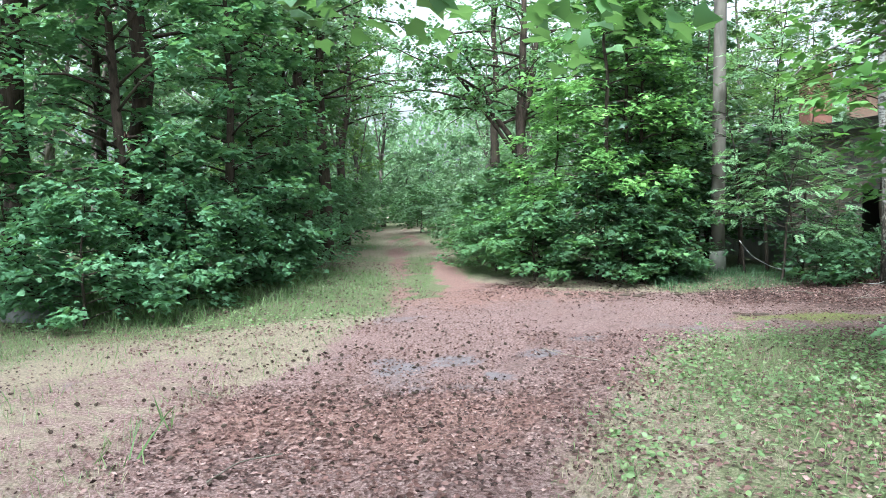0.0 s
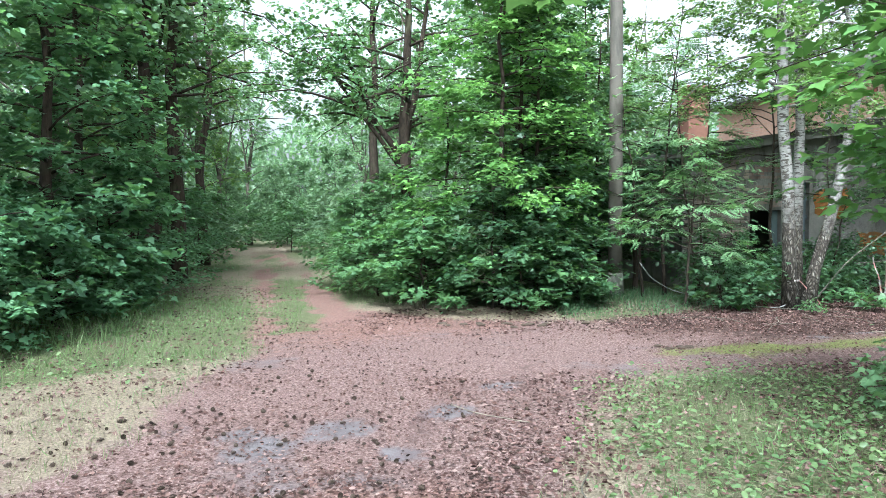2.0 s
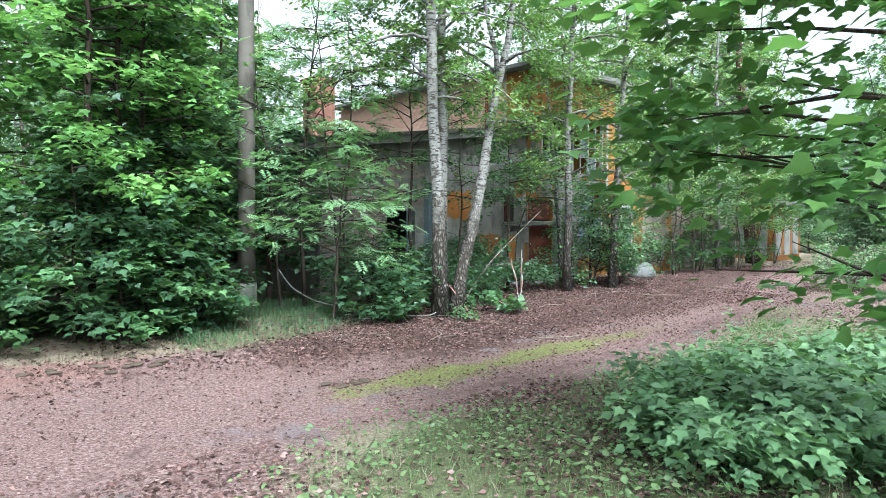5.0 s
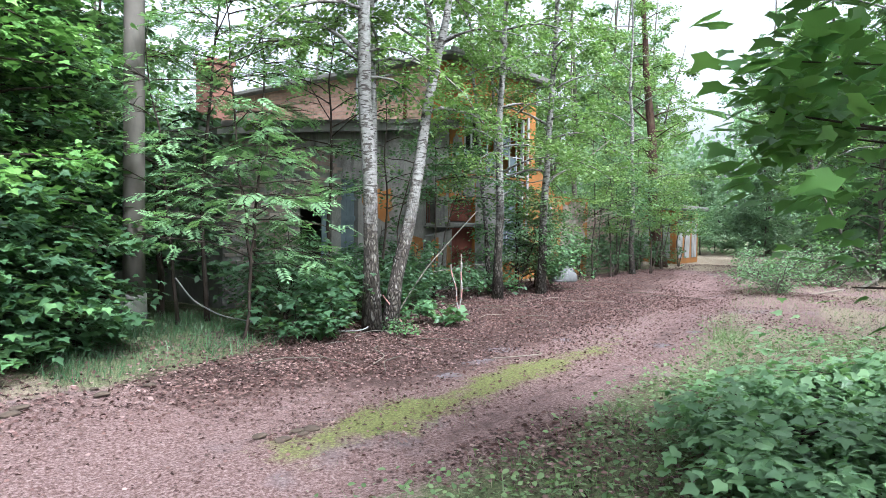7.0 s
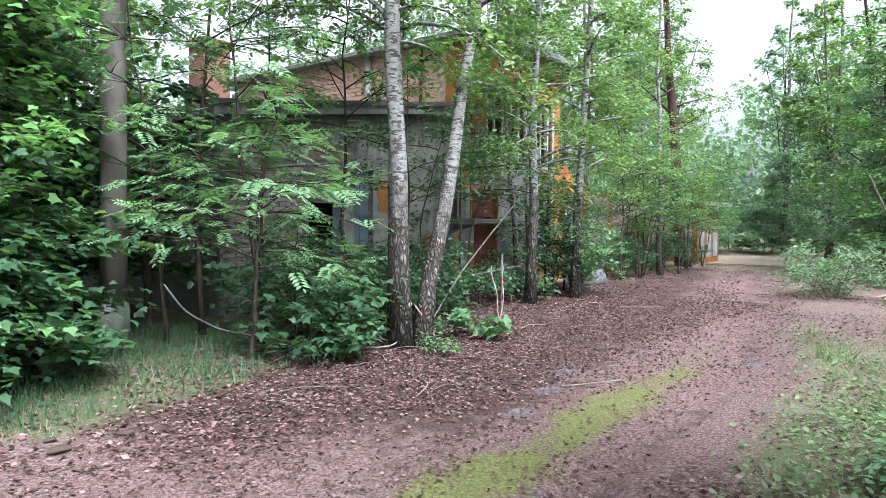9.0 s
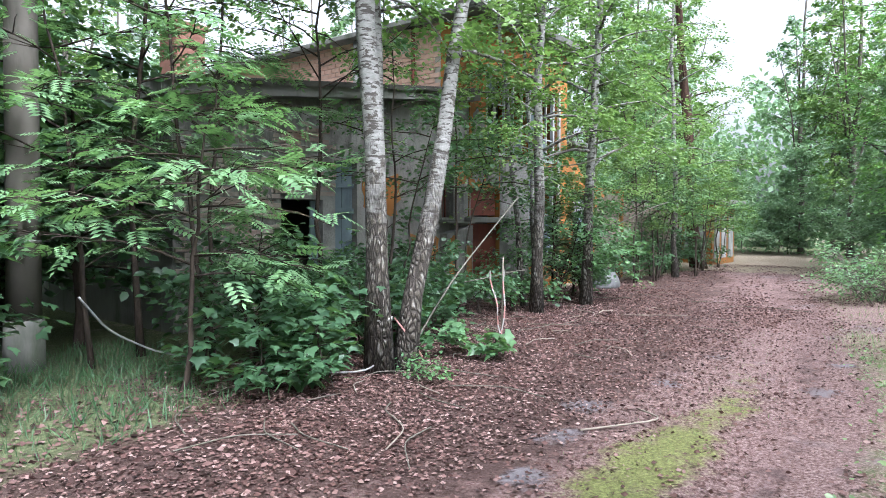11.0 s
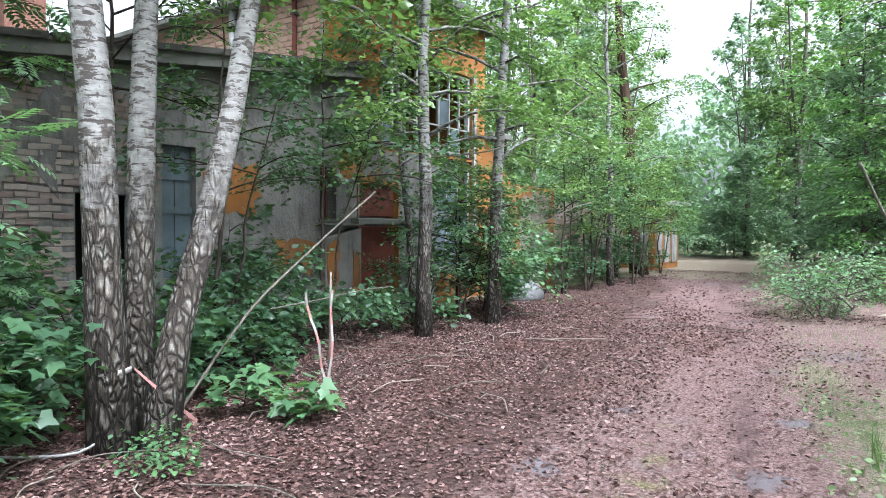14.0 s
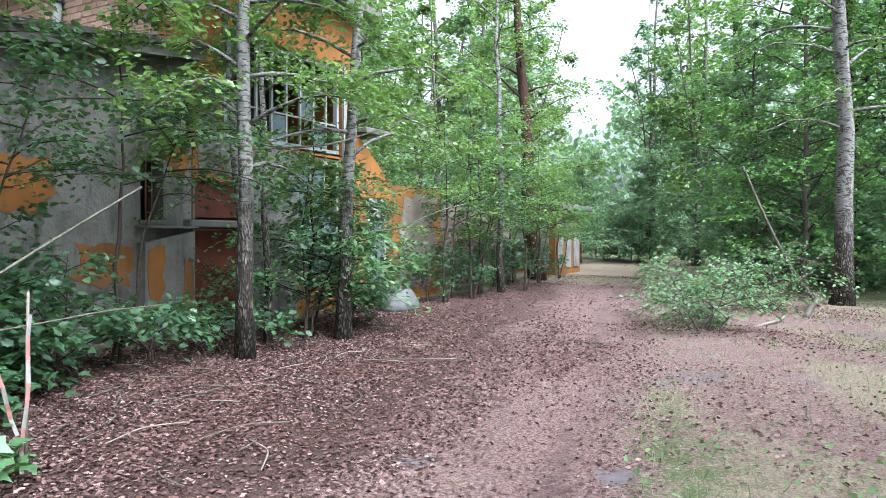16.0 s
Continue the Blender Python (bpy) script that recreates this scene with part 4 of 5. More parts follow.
tree("birch_tree", 26.3, 11.9, "stout birch on the far side of the clearing", 17, 14, 0.21, BIRCH, BIRCH_LEAF, DIAMOND, 0.10, z0=3.4, limbs=34, low=3.2, high=1.2,
     twigs=15, per=15, lean=(0, 0.4), droop=0.5, group=B, wander=0.03)
tree("pine_tree", 30.6, 20.6, "pine with dark red-brown trunk at the track's edge", 18, 15, 0.25, BARK_RED, BIRCH_LEAF, DIAMOND, 0.11, z0=2.6, limbs=34, low=2.8, high=1.0,
     twigs=17, per=17, lean=(-0.3, 1.25), wander=0.05)

# saplings before the grey wall
for i, (sx, sy, h, lean, w) in enumerate(((8.95, 18.35, 5.4, (-0.6, 0.2), 1.6), (9.5, 19.4, 6.0, (0.2, 0.1), 1.4), (8.3, 17.9, 2.9, (0.3, -0.2), 1.2), (8.2, 19.3, 4.6, (-0.3, 0.3), 1.5))):
    tree("rowan_sapling", sx, sy, "thin rowan sapling with feathered leaves before the grey wall", 40 + i, h, 0.03, BARK, ROWAN_LEAF, FEATHER, 0.27, z0=1.0, limbs=16, low=w, high=0.9,
         twigs=6, per=4, rise=0.25, lean=lean, twig_wood=True, category="sapling", group="rowans by the wall", tilt=0.2, sides=6, flat=0.15)
for i, (sx, sy, h, n) in enumerate(((9.3, 18.2, 1.3, 12), (11.6, 18.9, 1.1, 10), (10.9, 19.3, 1.1, 12), (12.6, 19.4, 1.3, 12), (13.4, 19.2, 1.3, 14), (18.3, 19.3, 2.4, 18), (17.9, 18.9, 1.6, 12),
                                    (13.0, 19.9, 1.6, 12), (9.7, 18.7, 1.0, 12), (10.2, 19.4, 1.7, 14), (12.3, 18.7, 0.9, 12), (14.3, 18.9, 0.6, 10), (15.4, 19.0, 0.6, 10), (19.3, 19.9, 1.0, 12), (22.2, 20.0, 1.2, 12), (23.6, 20.1, 1.4, 12), (25.0, 20.2, 1.2, 12), (26.8, 20.4, 1.5, 14), (28.3, 20.5, 1.3, 12), (29.6, 20.2, 1.1, 12))):
    tree("undergrowth_shrub", sx, sy, "leafy green undergrowth shrub at the foot of the wall", 60 + i, h, 0.02, BARK, SHADED_UNDER_LEAF, OVAL, 0.1, z0=0.15, limbs=n, low=0.85, high=0.4,
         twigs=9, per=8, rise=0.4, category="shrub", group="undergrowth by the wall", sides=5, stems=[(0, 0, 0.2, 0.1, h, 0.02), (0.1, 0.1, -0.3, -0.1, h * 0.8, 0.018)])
for i, (sx, sy, h) in enumerate(((12.4, 19.2, 4.4), (17.3, 19.2, 3.3), (22.3, 19.6, 5.0), (24.6, 19.9, 5.2), (27.4, 20.3, 5.0), (16.9, 18.9, 2.6), (14.1, 19.3, 4.4), (26.2, 19.3, 4.5), (28.8, 19.9, 5.2), (31.6, 20.2, 3.2), (23.4, 19.5, 4.2))):
    tree("hornbeam_sapling", sx, sy, "young leafy tree screening the ruined wall", 80 + i, h, 0.03, BARK, BIRCH_LEAF if i in (2, 4, 7, 8) else SHADED_UNDER_LEAF if i % 2 == 0 else MAPLE, OVAL, 0.085, z0=1.9 if i in (0, 6) else 1.3 if sx > 20 else 0.3, limbs=18 if i in (0, 6) else 28, low=1.5 if i in (0, 6) else 1.25, high=0.9,
         twigs=11, per=10, rise=0.3, category="sapling", group="young trees by the wall", sides=6, flat=0.2,
         stems=[(0, 0, 0.3, 0.2, h, 0.03), (0.08, 0.0, 0.7, -0.3, h * 0.75, 0.022)])

for i, (sx, sy, h, lean) in enumerate(((8.8, 19.5, 6.8, (0.5, 0.2)), (11.4, 19.6, 6.0, (0.3, 0.1)))):
    tree("hornbeam_tree", sx, sy, "slim young tree with fine yellow-green leaf sprays", 96 + i, h, 0.04, BARK, BIRCH_LEAF, OVAL, 0.085, z0=2.9, limbs=18, low=1.9, high=1.0,
         twigs=12, per=11, rise=0.3, lean=lean, twig_wood=True, group="young trees by the wall", tilt=0.3, sides=6, flat=0.2)

for i, (sx, sy, h, w) in enumerate(((6.6, 22.6, 8, 1.8), (8.3, 22.0, 6.5, 1.5), (8.9, 24.5, 9, 2.0), (7.2, 25.5, 10, 2.2), (8.6, 20.6, 3.2, 1.2), (6.9, 20.9, 3.0, 1.2), (7.0, 20.6, 4.6, 1.2))):
    tree("shaded_tree", sx, sy, "dim slender tree crowding the side of the ruin", 90 + i, h, 0.07, BARK, SHADED_UNDER_LEAF, OVAL, 0.15, z0=0.8, limbs=int(18 + 2 * h), low=w, high=0.9, twigs=12, per=9, rise=0.3,
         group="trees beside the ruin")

for i, (sx, sy, h, w) in enumerate(((11.25, 17.25, 0.28, 0.5), (11.5, 16.65, 0.22, 0.32), (10.8, 18.2, 0.6, 0.7), (12.0, 18.0, 0.5, 0.6), (9.2, 17.3, 0.6, 0.6), (8.7, 17.9, 0.8, 0.6), (9.6, 18.0, 0.9, 0.8), (12.9, 18.6, 0.7, 0.7), (12.6, 18.9, 0.5, 0.5), (9.5, 17.45, 0.85, 0.75), (9.15, 17.0, 0.7, 0.65), (9.75, 17.75, 0.9, 0.7), (10.95, 17.8, 0.7, 0.6), (11.3, 18.0, 0.8, 0.6), (8.75, 17.3, 0.6, 0.6))):
    tree("maple_seedling", sx, sy, "fresh green maple seedlings on the leaf litter", 250 + i, h, 0.012, BARK, MAPLE if i < 2 else SHADED_UNDER_LEAF, LOBED, 0.12, z0=0.06, limbs=6 if i < 2 else 9, low=w * 0.55, high=w * 0.4, twigs=4, per=5, rise=0.3, spread=0.3,
         category="seedling", group="seedlings by the wall", tilt=0.3, sides=5)

for i, (sx, sy, h) in enumerate(((10.12, 16.62, 0.2), (10.02, 16.42, 0.12))):
    tree("ground_creeper", sx, sy, "small bright green creeping plant at the birch foot", 270 + i, h, 0.008, BARK, MAPLE, OVAL, 0.05, z0=0.03, limbs=9, low=0.13, high=0.1, twigs=4, per=6, rise=0.3, spread=0.3,
         category="plant", group="creepers at the birch foot", tilt=0.4, sides=5)

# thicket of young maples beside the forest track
# the dark-leaved ones have the shade near the pole put into their colour
for i, (sx, sy, h, lw, leaf) in enumerate(((4.9, 18.7, 8.5, 1.8, MAPLE_YOUNG), (3.4, 19.2, 2.0, 1.4, MAPLE), (5.9, 19.5, 7.5, 1.4, SHADED_UNDER_LEAF), (2.6, 20.8, 1.7, 1.2, MAPLE), (2.1, 23.2, 2.4, 1.3, MAPLE),
                                          (6.6, 21.4, 9.0, 1.8, MAPLE_YOUNG), (4.6, 18.2, 2.4, 1.2, SHADED_UNDER_LEAF), (5.5, 18.1, 2.0, 1.0, SHADED_UNDER_LEAF), (4.0, 19.6, 4.6, 1.5, MAPLE_YOUNG), (3.0, 21.8, 3.0, 1.3, MAPLE), (5.1, 18.0, 1.5, 1.0, MAPLE), (5.3, 19.0, 3.0, 1.2, SHADED_UNDER_LEAF), (6.4, 18.5, 1.6, 0.8, SHADED_UNDER_LEAF), (5.6, 19.9, 8.0, 1.7, MAPLE_YOUNG), (3.3, 18.6, 1.8, 1.1, MAPLE))):
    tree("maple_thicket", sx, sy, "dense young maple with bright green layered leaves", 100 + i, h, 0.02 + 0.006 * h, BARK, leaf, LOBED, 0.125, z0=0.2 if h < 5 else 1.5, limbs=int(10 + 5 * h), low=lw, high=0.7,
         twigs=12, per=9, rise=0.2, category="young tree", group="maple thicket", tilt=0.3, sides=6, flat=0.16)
tree("oak_tree", 3.25, 22.5, "dark red-brown tree with several bare rising limbs", 130, 9.5, 0.2, BARK, MAPLE, OVAL, 0.13, z0=3.8, limbs=52, low=2.6, high=1.5, twigs=13, per=11,
     lean=(0.25, 0), fork=[(0.05, 0, 3.2, -1.8, 0.2, 6.6, 0.09), (0.08, 0, 3.5, 0.9, 0.3, 8.2, 0.11), (0.05, 0, 3.0, -2.0, -0.2, 5.8, 0.07)])

# dark wall of trees on the other side
for i, (sx, sy, h, lw) in enumerate(((-4.4, 15.6, 8.5, 2.2), (-3.4, 18.6, 8.0, 2.2), (-6.3, 14.0, 9.0, 2.4), (-6.2, 18.0, 10, 2.8), (-3.9, 21.6, 8.5, 2.1), (-8.3, 15.5, 10, 3.0), (-2.9, 20.4, 3.2, 1.3), (-4.0, 16.6, 3.0, 1.4), (-5.6, 14.3, 2.6, 1.3))):
    tree("maple_tree", sx, sy, "dense dark green maple with foliage down to the grass", 150 + i, h, 0.13 if h > 4 else 0.04, BARK, SHADE_LEAF, LOBED if h < 9 and sx > -5 else OVAL, 0.155, z0=0.3, limbs=int(10 + 4.4 * h), low=lw, high=1.1,
         twigs=14, per=10, rise=0.3, category="tree", group="maples along the forest track", tilt=0.34, flat=0.2, clear=lambda x, y, z: np.hypot(x - 1.8, y - 5) > 4)
for i, (sx, sy, h, w) in enumerate(((-3.9, 13.5, 2.2, 1.1), (-3.1, 15.4, 2.4, 1.2), (-2.9, 17.4, 2.4, 1.2), (-2.9, 19.4, 2.6, 1.2), (-3.0, 22.3, 2.8, 1.3), (-3.1, 25.8, 3.0, 1.3), (-3.4, 29.0, 3.0, 1.3))):
    tree("maple_shrub", sx, sy, "bushy young maple at the edge of the grass verge", 160 + i, h, 0.03, BARK, SHADE_LEAF, LOBED if i < 3 else OVAL, 0.11, z0=0.15, limbs=26, low=w, high=0.6,
         twigs=13, per=10, rise=0.25, category="shrub", group="shrubs along the forest track", tilt=0.35, flat=0.2, sides=6)
for i, (sx, sy, r) in enumerate(((-3.5, 24.6, 0.24), (-2.75, 25.0, 0.22), (-4.9, 17.3, 0.26), (-6.6, 16.2, 0.3), (2.9, 29.5, 0.2), (-3.6, 33.0, 0.2))):
    tree("old_maple", sx, sy, "tall old maple with thick dark trunk", 170 + i, 13, r, BARK, HAZY_LEAF if i > 3 else MAPLE, OVAL, 0.17, z0=5.0, limbs=16 if i in (2, 3) else 24, low=3.8, high=1.6, twigs=14, per=11, lean=(0.3, 0),
         group="old maples")

# branches of a maple close to the walker
tree("maple_sapling", 7.6, 9.1, "overhanging maple with large green leaves beside the path", 190, 6.0, 0.07, BARK, MAPLE_YOUNG, LOBED, 0.13, z0=0.9, limbs=60, low=3.4, high=2.6, twigs=15, per=13,
     rise=0.25, arc=(105, 180), category="tree", tilt=0.35, flat=0.25, clear=lambda x, y, z: (x > 4.85) & (y < 10.85) & ((x > 6.5) | (z > 1.75)) & ((x > 5.5) | (z > 2.3)))
for i, (sx, sy, h, w) in enumerate(((6.9, 10.4, 0.3, 0.7), (7.7, 10.9, 0.35, 0.8), (8.7, 11.0, 0.35, 0.7), (9.4, 10.4, 0.5, 1.0), (7.5, 9.6, 0.4, 0.8), (8.3, 10.0, 0.42, 0.9))):
    tree("maple_seedling", sx, sy, "low spreading maple shoots with broad leaves", 200 + i, h, 0.015, BARK, ROWAN_LEAF, LOBED, 0.085, z0=0.1, limbs=24, low=w, high=w * 0.5, twigs=11, per=10, rise=0.3,
         category="shrub", group="maple shoots by the path", tilt=0.3, sides=5)
tree("overhanging_maple", -1.7, 4.1, "maple whose leafy branch hangs over the path", 215, 5.5, 0.11, BARK, MAPLE, LOBED, 0.15, z0=2.75, z1=3.0, limbs=6, low=4.7, high=4.7, twigs=16, per=9, arc=(25, 42), rise=0.01,
     droop=0.03, flat=0.12, category="tree", clear=lambda x, y, z: (z > 2.5) & (y > 5.9))

# shrub on the clearing and the wood beyond it
for i, (sx, sy, h, w) in enumerate(((20.6, 13.9, 0.95, 0.8), (22.2, 14.2, 1.35, 1.1), (24.2, 13.2, 1.5, 1.5))):
    tree("spindle_shrub", sx, sy, "loose grey-green shrub on the leafy clearing", 220 + i, h, 0.03, BARK_GREY, ROWAN_LEAF, DIAMOND, 0.085, z0=0.08, limbs=30, low=0.8, high=0.6, twigs=8, per=7, rise=0.35,
         category="shrub", group="shrubs on the clearing", sides=5, twig_wood=True, stems=[(0.1 * math.cos(k), 0.1 * math.sin(k), 0.8 * w * math.cos(k * 1.3 + i), 0.8 * w * math.sin(k * 1.3 + i), h * (0.7 + 0.1 * (k % 4)), 0.02) for k in range(6)])
for i, (sx, sy, h, r, lean) in enumerate(((29.5, 8.5, 12, 0.16, (-1, 0)), (33, 11.5, 13, 0.2, (-2.4, 0.5)), (37, 14.5, 13, 0.17, (-1.5, 1)))):
    tree("beech_tree", sx, sy, "broad-leaved tree behind the clearing", 230 + i, h, r, BARK, HAZY_LEAF if i % 2 else MAPLE_YOUNG, OVAL, 0.15, z0=0.6, limbs=40, low=2.6, high=1.3, twigs=13, per=11, lean=lean, flat=0.6, rise=0.5,
         fork=[(0, 0, h * 0.3, 1.6, 0.9, h * 0.85, 0.08), (0, 0, h * 0.35, -1.4, -1.0, h * 0.8, 0.07)],
         group="trees behind the clearing")

for i, (sx, sy, h, w) in enumerate(((29.0, 12.7, 10.5, 2.7), (28.7, 9.4, 10, 2.8), (32.0, 14.2, 8, 2.2))):
    tree("hazel_tree", sx, sy, "leafy green hazel with drooping layered branches", 240 + i, h, 0.09, BARK_GREY, (MAPLE_YOUNG, HAZY_LEAF, HAZY_LEAF)[i], OVAL, 0.14, z0=0.5, limbs=60, low=w, high=1.3, twigs=15, per=12, rise=0.4, flat=0.4,
         group="trees behind the clearing")

# ---- the wood all round: a few kinds, repeated ----
def wood():
    kinds = []
    for i, (leaf, bark, h, z0, lw) in enumerate(((HAZY_LEAF, BARK_GREY, 14, 0.7, 3.6), (HAZY_LEAF, BARK_GREY, 16, 1.0, 3.8), (MAPLE, BARK, 13, 0.8, 3.4), (BIRCH_LEAF, BARK_GREY, 15, 1.5, 3.2), (PINE_LEAF, BARK_RED, 17, 5.0, 3.0))):
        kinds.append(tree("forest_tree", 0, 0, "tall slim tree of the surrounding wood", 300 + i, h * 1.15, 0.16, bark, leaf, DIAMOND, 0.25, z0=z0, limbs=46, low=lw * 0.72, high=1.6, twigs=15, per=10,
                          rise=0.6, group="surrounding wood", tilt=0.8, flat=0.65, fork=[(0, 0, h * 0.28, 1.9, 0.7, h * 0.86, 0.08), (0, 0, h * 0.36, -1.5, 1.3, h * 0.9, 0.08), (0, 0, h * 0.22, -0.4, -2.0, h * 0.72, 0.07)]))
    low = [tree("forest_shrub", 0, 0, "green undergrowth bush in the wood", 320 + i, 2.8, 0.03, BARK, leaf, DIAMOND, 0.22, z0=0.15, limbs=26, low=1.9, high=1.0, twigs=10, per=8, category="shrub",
                group="undergrowth of the wood", tilt=0.7) for i, leaf in enumerate((HAZY_LEAF, MAPLE))]
    tall = tree("forest_sapling", 0, 0, "bushy young tree filling the edge of the wood", 330, 6.0, 0.05, BARK_GREY, HAZY_LEAF, DIAMOND, 0.2, z0=0.2, limbs=42, low=1.9, high=1.0, twigs=13, per=11,
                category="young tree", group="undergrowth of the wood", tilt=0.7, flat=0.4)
    rng = np.random.default_rng(77)
    spots = []
    for k in range(6000):
        d, az = 13 + 38 * rng.uniform() ** 0.85, radians(rng.uniform(-24, 138))
        if k > 5600:
            d, az = rng.uniform(20, 40), radians(rng.uniform(138, 336))
        x, y = 4 + d * math.cos(az), 9 + d * math.sin(az)
        if x < 26 and -10 < x and y < 21:
            continue
        if LEFT - 0.6 < x < 31 and FRONT - 4 < y < 31.8:
            continue
        if float(inside(TRACK, np.array([x]), np.array([y]))[0]) > -1.5:
            continue
        if 31 < x < 40 and 18 < y < 25 or (26 < x < 44 and 13 < y < 24 and y > 11.5 + 0.13 * (x - 10)):
            continue
        if -3.5 - 0.06 * (y - 20) < x < 6.0 and 19 < y < 44:
            continue
        if 24 < x < 46 and y < 15 and k % 5:
            continue
        if x > 42 and 15 < y < 28 and k % 3:
            continue
        if 8 < x < 30 and y > 31.8 and k % 4:
            continue
        if abs(math.degrees(math.atan2(y - 11, x - 6)) - 17.5) < 3.2:
            continue
        if any((x - a) ** 2 + (y - b) ** 2 < 11.0 for a, b in spots):
            continue
        spots.append((x, y))
        if len(spots) >= 56:
            break
    # first eight spots: unseen trees, added to keep sky light off the track
    spots += [(11, 3.0), (18, 1.0), (9, 0.5), (15, 0), (24, 0.5), (-4, -5), (4, -6), (-10, 4), (49, 11.5), (47, 27.5), (44, 8.5), (38, 7.5), (44, 17.6), (37.5, 26), (48, 31), (52, 19.6), (35, 10.2)]
    used = set()

    def put(ob, m):
        if ob.name in used:
            copy_thing(ob, m)
        else:
            used.add(ob.name)
            ob.matrix_basis = m
    for j, (x, y) in enumerate(spots):
        put(kinds[(0, 1, 3)[j % 3] if x > 27 or y > 42 else int(rng.integers(0, 5))], pose(x, y, 0, 0, 0, float(rng.uniform(0, 360))))
        m = pose(x + float(rng.uniform(-2, 2)), y + float(rng.uniform(-2, 2)), 0, 0, 0, float(rng.uniform(0, 360)))
        p = m.translation
        if float(inside(TRACK, np.array([p.x]), np.array([p.y]))[0]) < -2.0 and not (LEFT - 2.5 < p.x < 31 and FRONT - 4 < p.y < 32) and j % 2 == 0:
            put(low[j % 2], m)

    for x, y in ((45, 17.5), (47.5, 20.5), (44.5, 23.5), (43, 13), (40, 10), (37, 11.8), (34.5, 9), (48, 14.5), (41.5, 15.0), (35.5, 14.0), (38.5, 13.6), (-5.5, 50), (-3.0, 57), (-1.0, 52), (-7.5, 56), (1.5, 43), (-7.5, 40)):
        put(tall, pose(x, y, 0, 0, 0, float(rng.uniform(0, 360))))
    for x, y in ((-6.2, 46), (-1.0, 44), (-7.0, 52), (-5.0, 55), (-2.0, 54), (0.5, 50), (-8.5, 42), (2.6, 38), (-4.6, 38), (2.2, 31), (-3.4, 31), (3.2, 27), (47, 21), (46, 17), (49, 24), (44, 14.5), (43, 25), (36, 9), (39, 12), (33, 9.5), (37, 14), (41, 10), (35, 11.5), (30, 7), (43, 12), (40, 15.5), (31.5, 11.5)):
        put(low[0 if x > 20 else int(abs(x)) % 2], pose(x, y, 0, 0, 0, float(rng.uniform(0, 360))))


wood()


def far_woods():
    """A ring of leaves where single trees can no longer be told apart."""
    rng = np.random.default_rng(9)
    n = 180000
    a = rng.uniform(0, 2 * np.pi, n)
    r = rng.uniform(52, 66, n)
    top = 11.5 + 2.0 * np.sin(a * 9) + 1.2 * np.sin(a * 23 + 1)
    top = np.where(np.abs(np.degrees(a) - 17.5) < 4.0, top * 0.7, top)
    z = top * rng.uniform(0, 1, n) ** 0.9
    keep = (a < radians(150)) | (a > radians(330)) | (rng.uniform(0, 1, n) < 0.4)
    keep &= ~((np.abs(np.degrees(a) - 105) < 2.5) & (z < 1.5))
    a, r, z = a[keep], r[keep], z[keep]
    n = len(a)
    c = np.stack([8 + r * np.cos(a), 14 + r * np.sin(a), z], 1)
    ob = blades("far_woods", c, rng.normal(0, 1, (n, 3)), up_tilted(rng, n, 0.9), rng.uniform(0.35, 0.75, n), DIAMOND, HAZY_LEAF)
    tagged(ob, "hazy green wall of distant woodland", "woods", kind="stuff")


far_woods()


# ---- small cover on the ground ----
def scatter(n, x0, x1, y0, y1, seed):
    r = np.random.default_rng(seed)
    x, y = r.uniform(x0, x1, n), r.uniform(y0, y1, n)
    return r, x, y


def leaf_litter():
    C, S = [], []
    for n, x0, x1, y0, y1, seed, size in ((110000, 6, 21, 13.2, 20.6, 1, 0.04), (30000, 14, 34, 14, 21, 2, 0.05), (40000, 0.2, 8, 8.0, 17.5, 3, 0.034), (9000, -3, 3, 6.5, 10.0, 4, 0.05), (60000, 10, 27, 10, 15.4, 5, 0.042), (46000, 2.6, 10, 7, 13, 6, 0.045), (30000, -5, 3, 7, 13.5, 7, 0.036), (7000, 2, 9, 15.5, 18.5, 9, 0.06), (18000, -7, 0.8, 11.5, 24, 10, 0.055), (8000, -1.0, 2.7, 8.1, 10.4, 11, 0.036), (40000, 8.0, 19.0, 14.8, 18.6, 12, 0.038)):
        r, x, y = scatter(n, x0, x1, y0, y1, seed)
        t = inside(TRACK, x, y)
        ruts = np.minimum(along(RUTS[0], x, y), along(RUTS[1], x, y))
        moss = along(MOSS_STRIP, x, y)
        p = np.clip(t + 0.3, 0, 1) * np.clip(0.15 + ruts * 0.9, 0, 1) * np.clip(moss * 2, 0.1, 1)
        if seed == 3:
            p = p * 0.6
        if seed > 4:
            p = np.clip({5: 0.22, 6: 0.42, 7: 0.28, 12: 0.9}.get(seed, 0.45) + 0.5 * ripple(x, y, 1.5, 60 + seed), 0, 1)
        k = r.uniform(0, 1, n) < p
        x, y = x[k], y[k]
        C.append(np.stack([x, y, height(x, y) + 0.006 + r.uniform(0, 0.012, len(x))], 1))
        S.append(size * r.uniform(0.5, 1.3, len(x)))
    C, S = np.concatenate(C), np.concatenate(S)
    r = np.random.default_rng(8)
    a = r.uniform(0, 6.28, len(C))
    d = np.stack([np.cos(a), np.sin(a), r.normal(0, 0.12, len(C))], 1)
    tagged(blades("leaf_litter", C, d, up_tilted(r, len(C), 0.5), S, DIAMOND, LITTER), "brown and pinkish fallen leaves on the track", "leaf litter", kind="stuff")


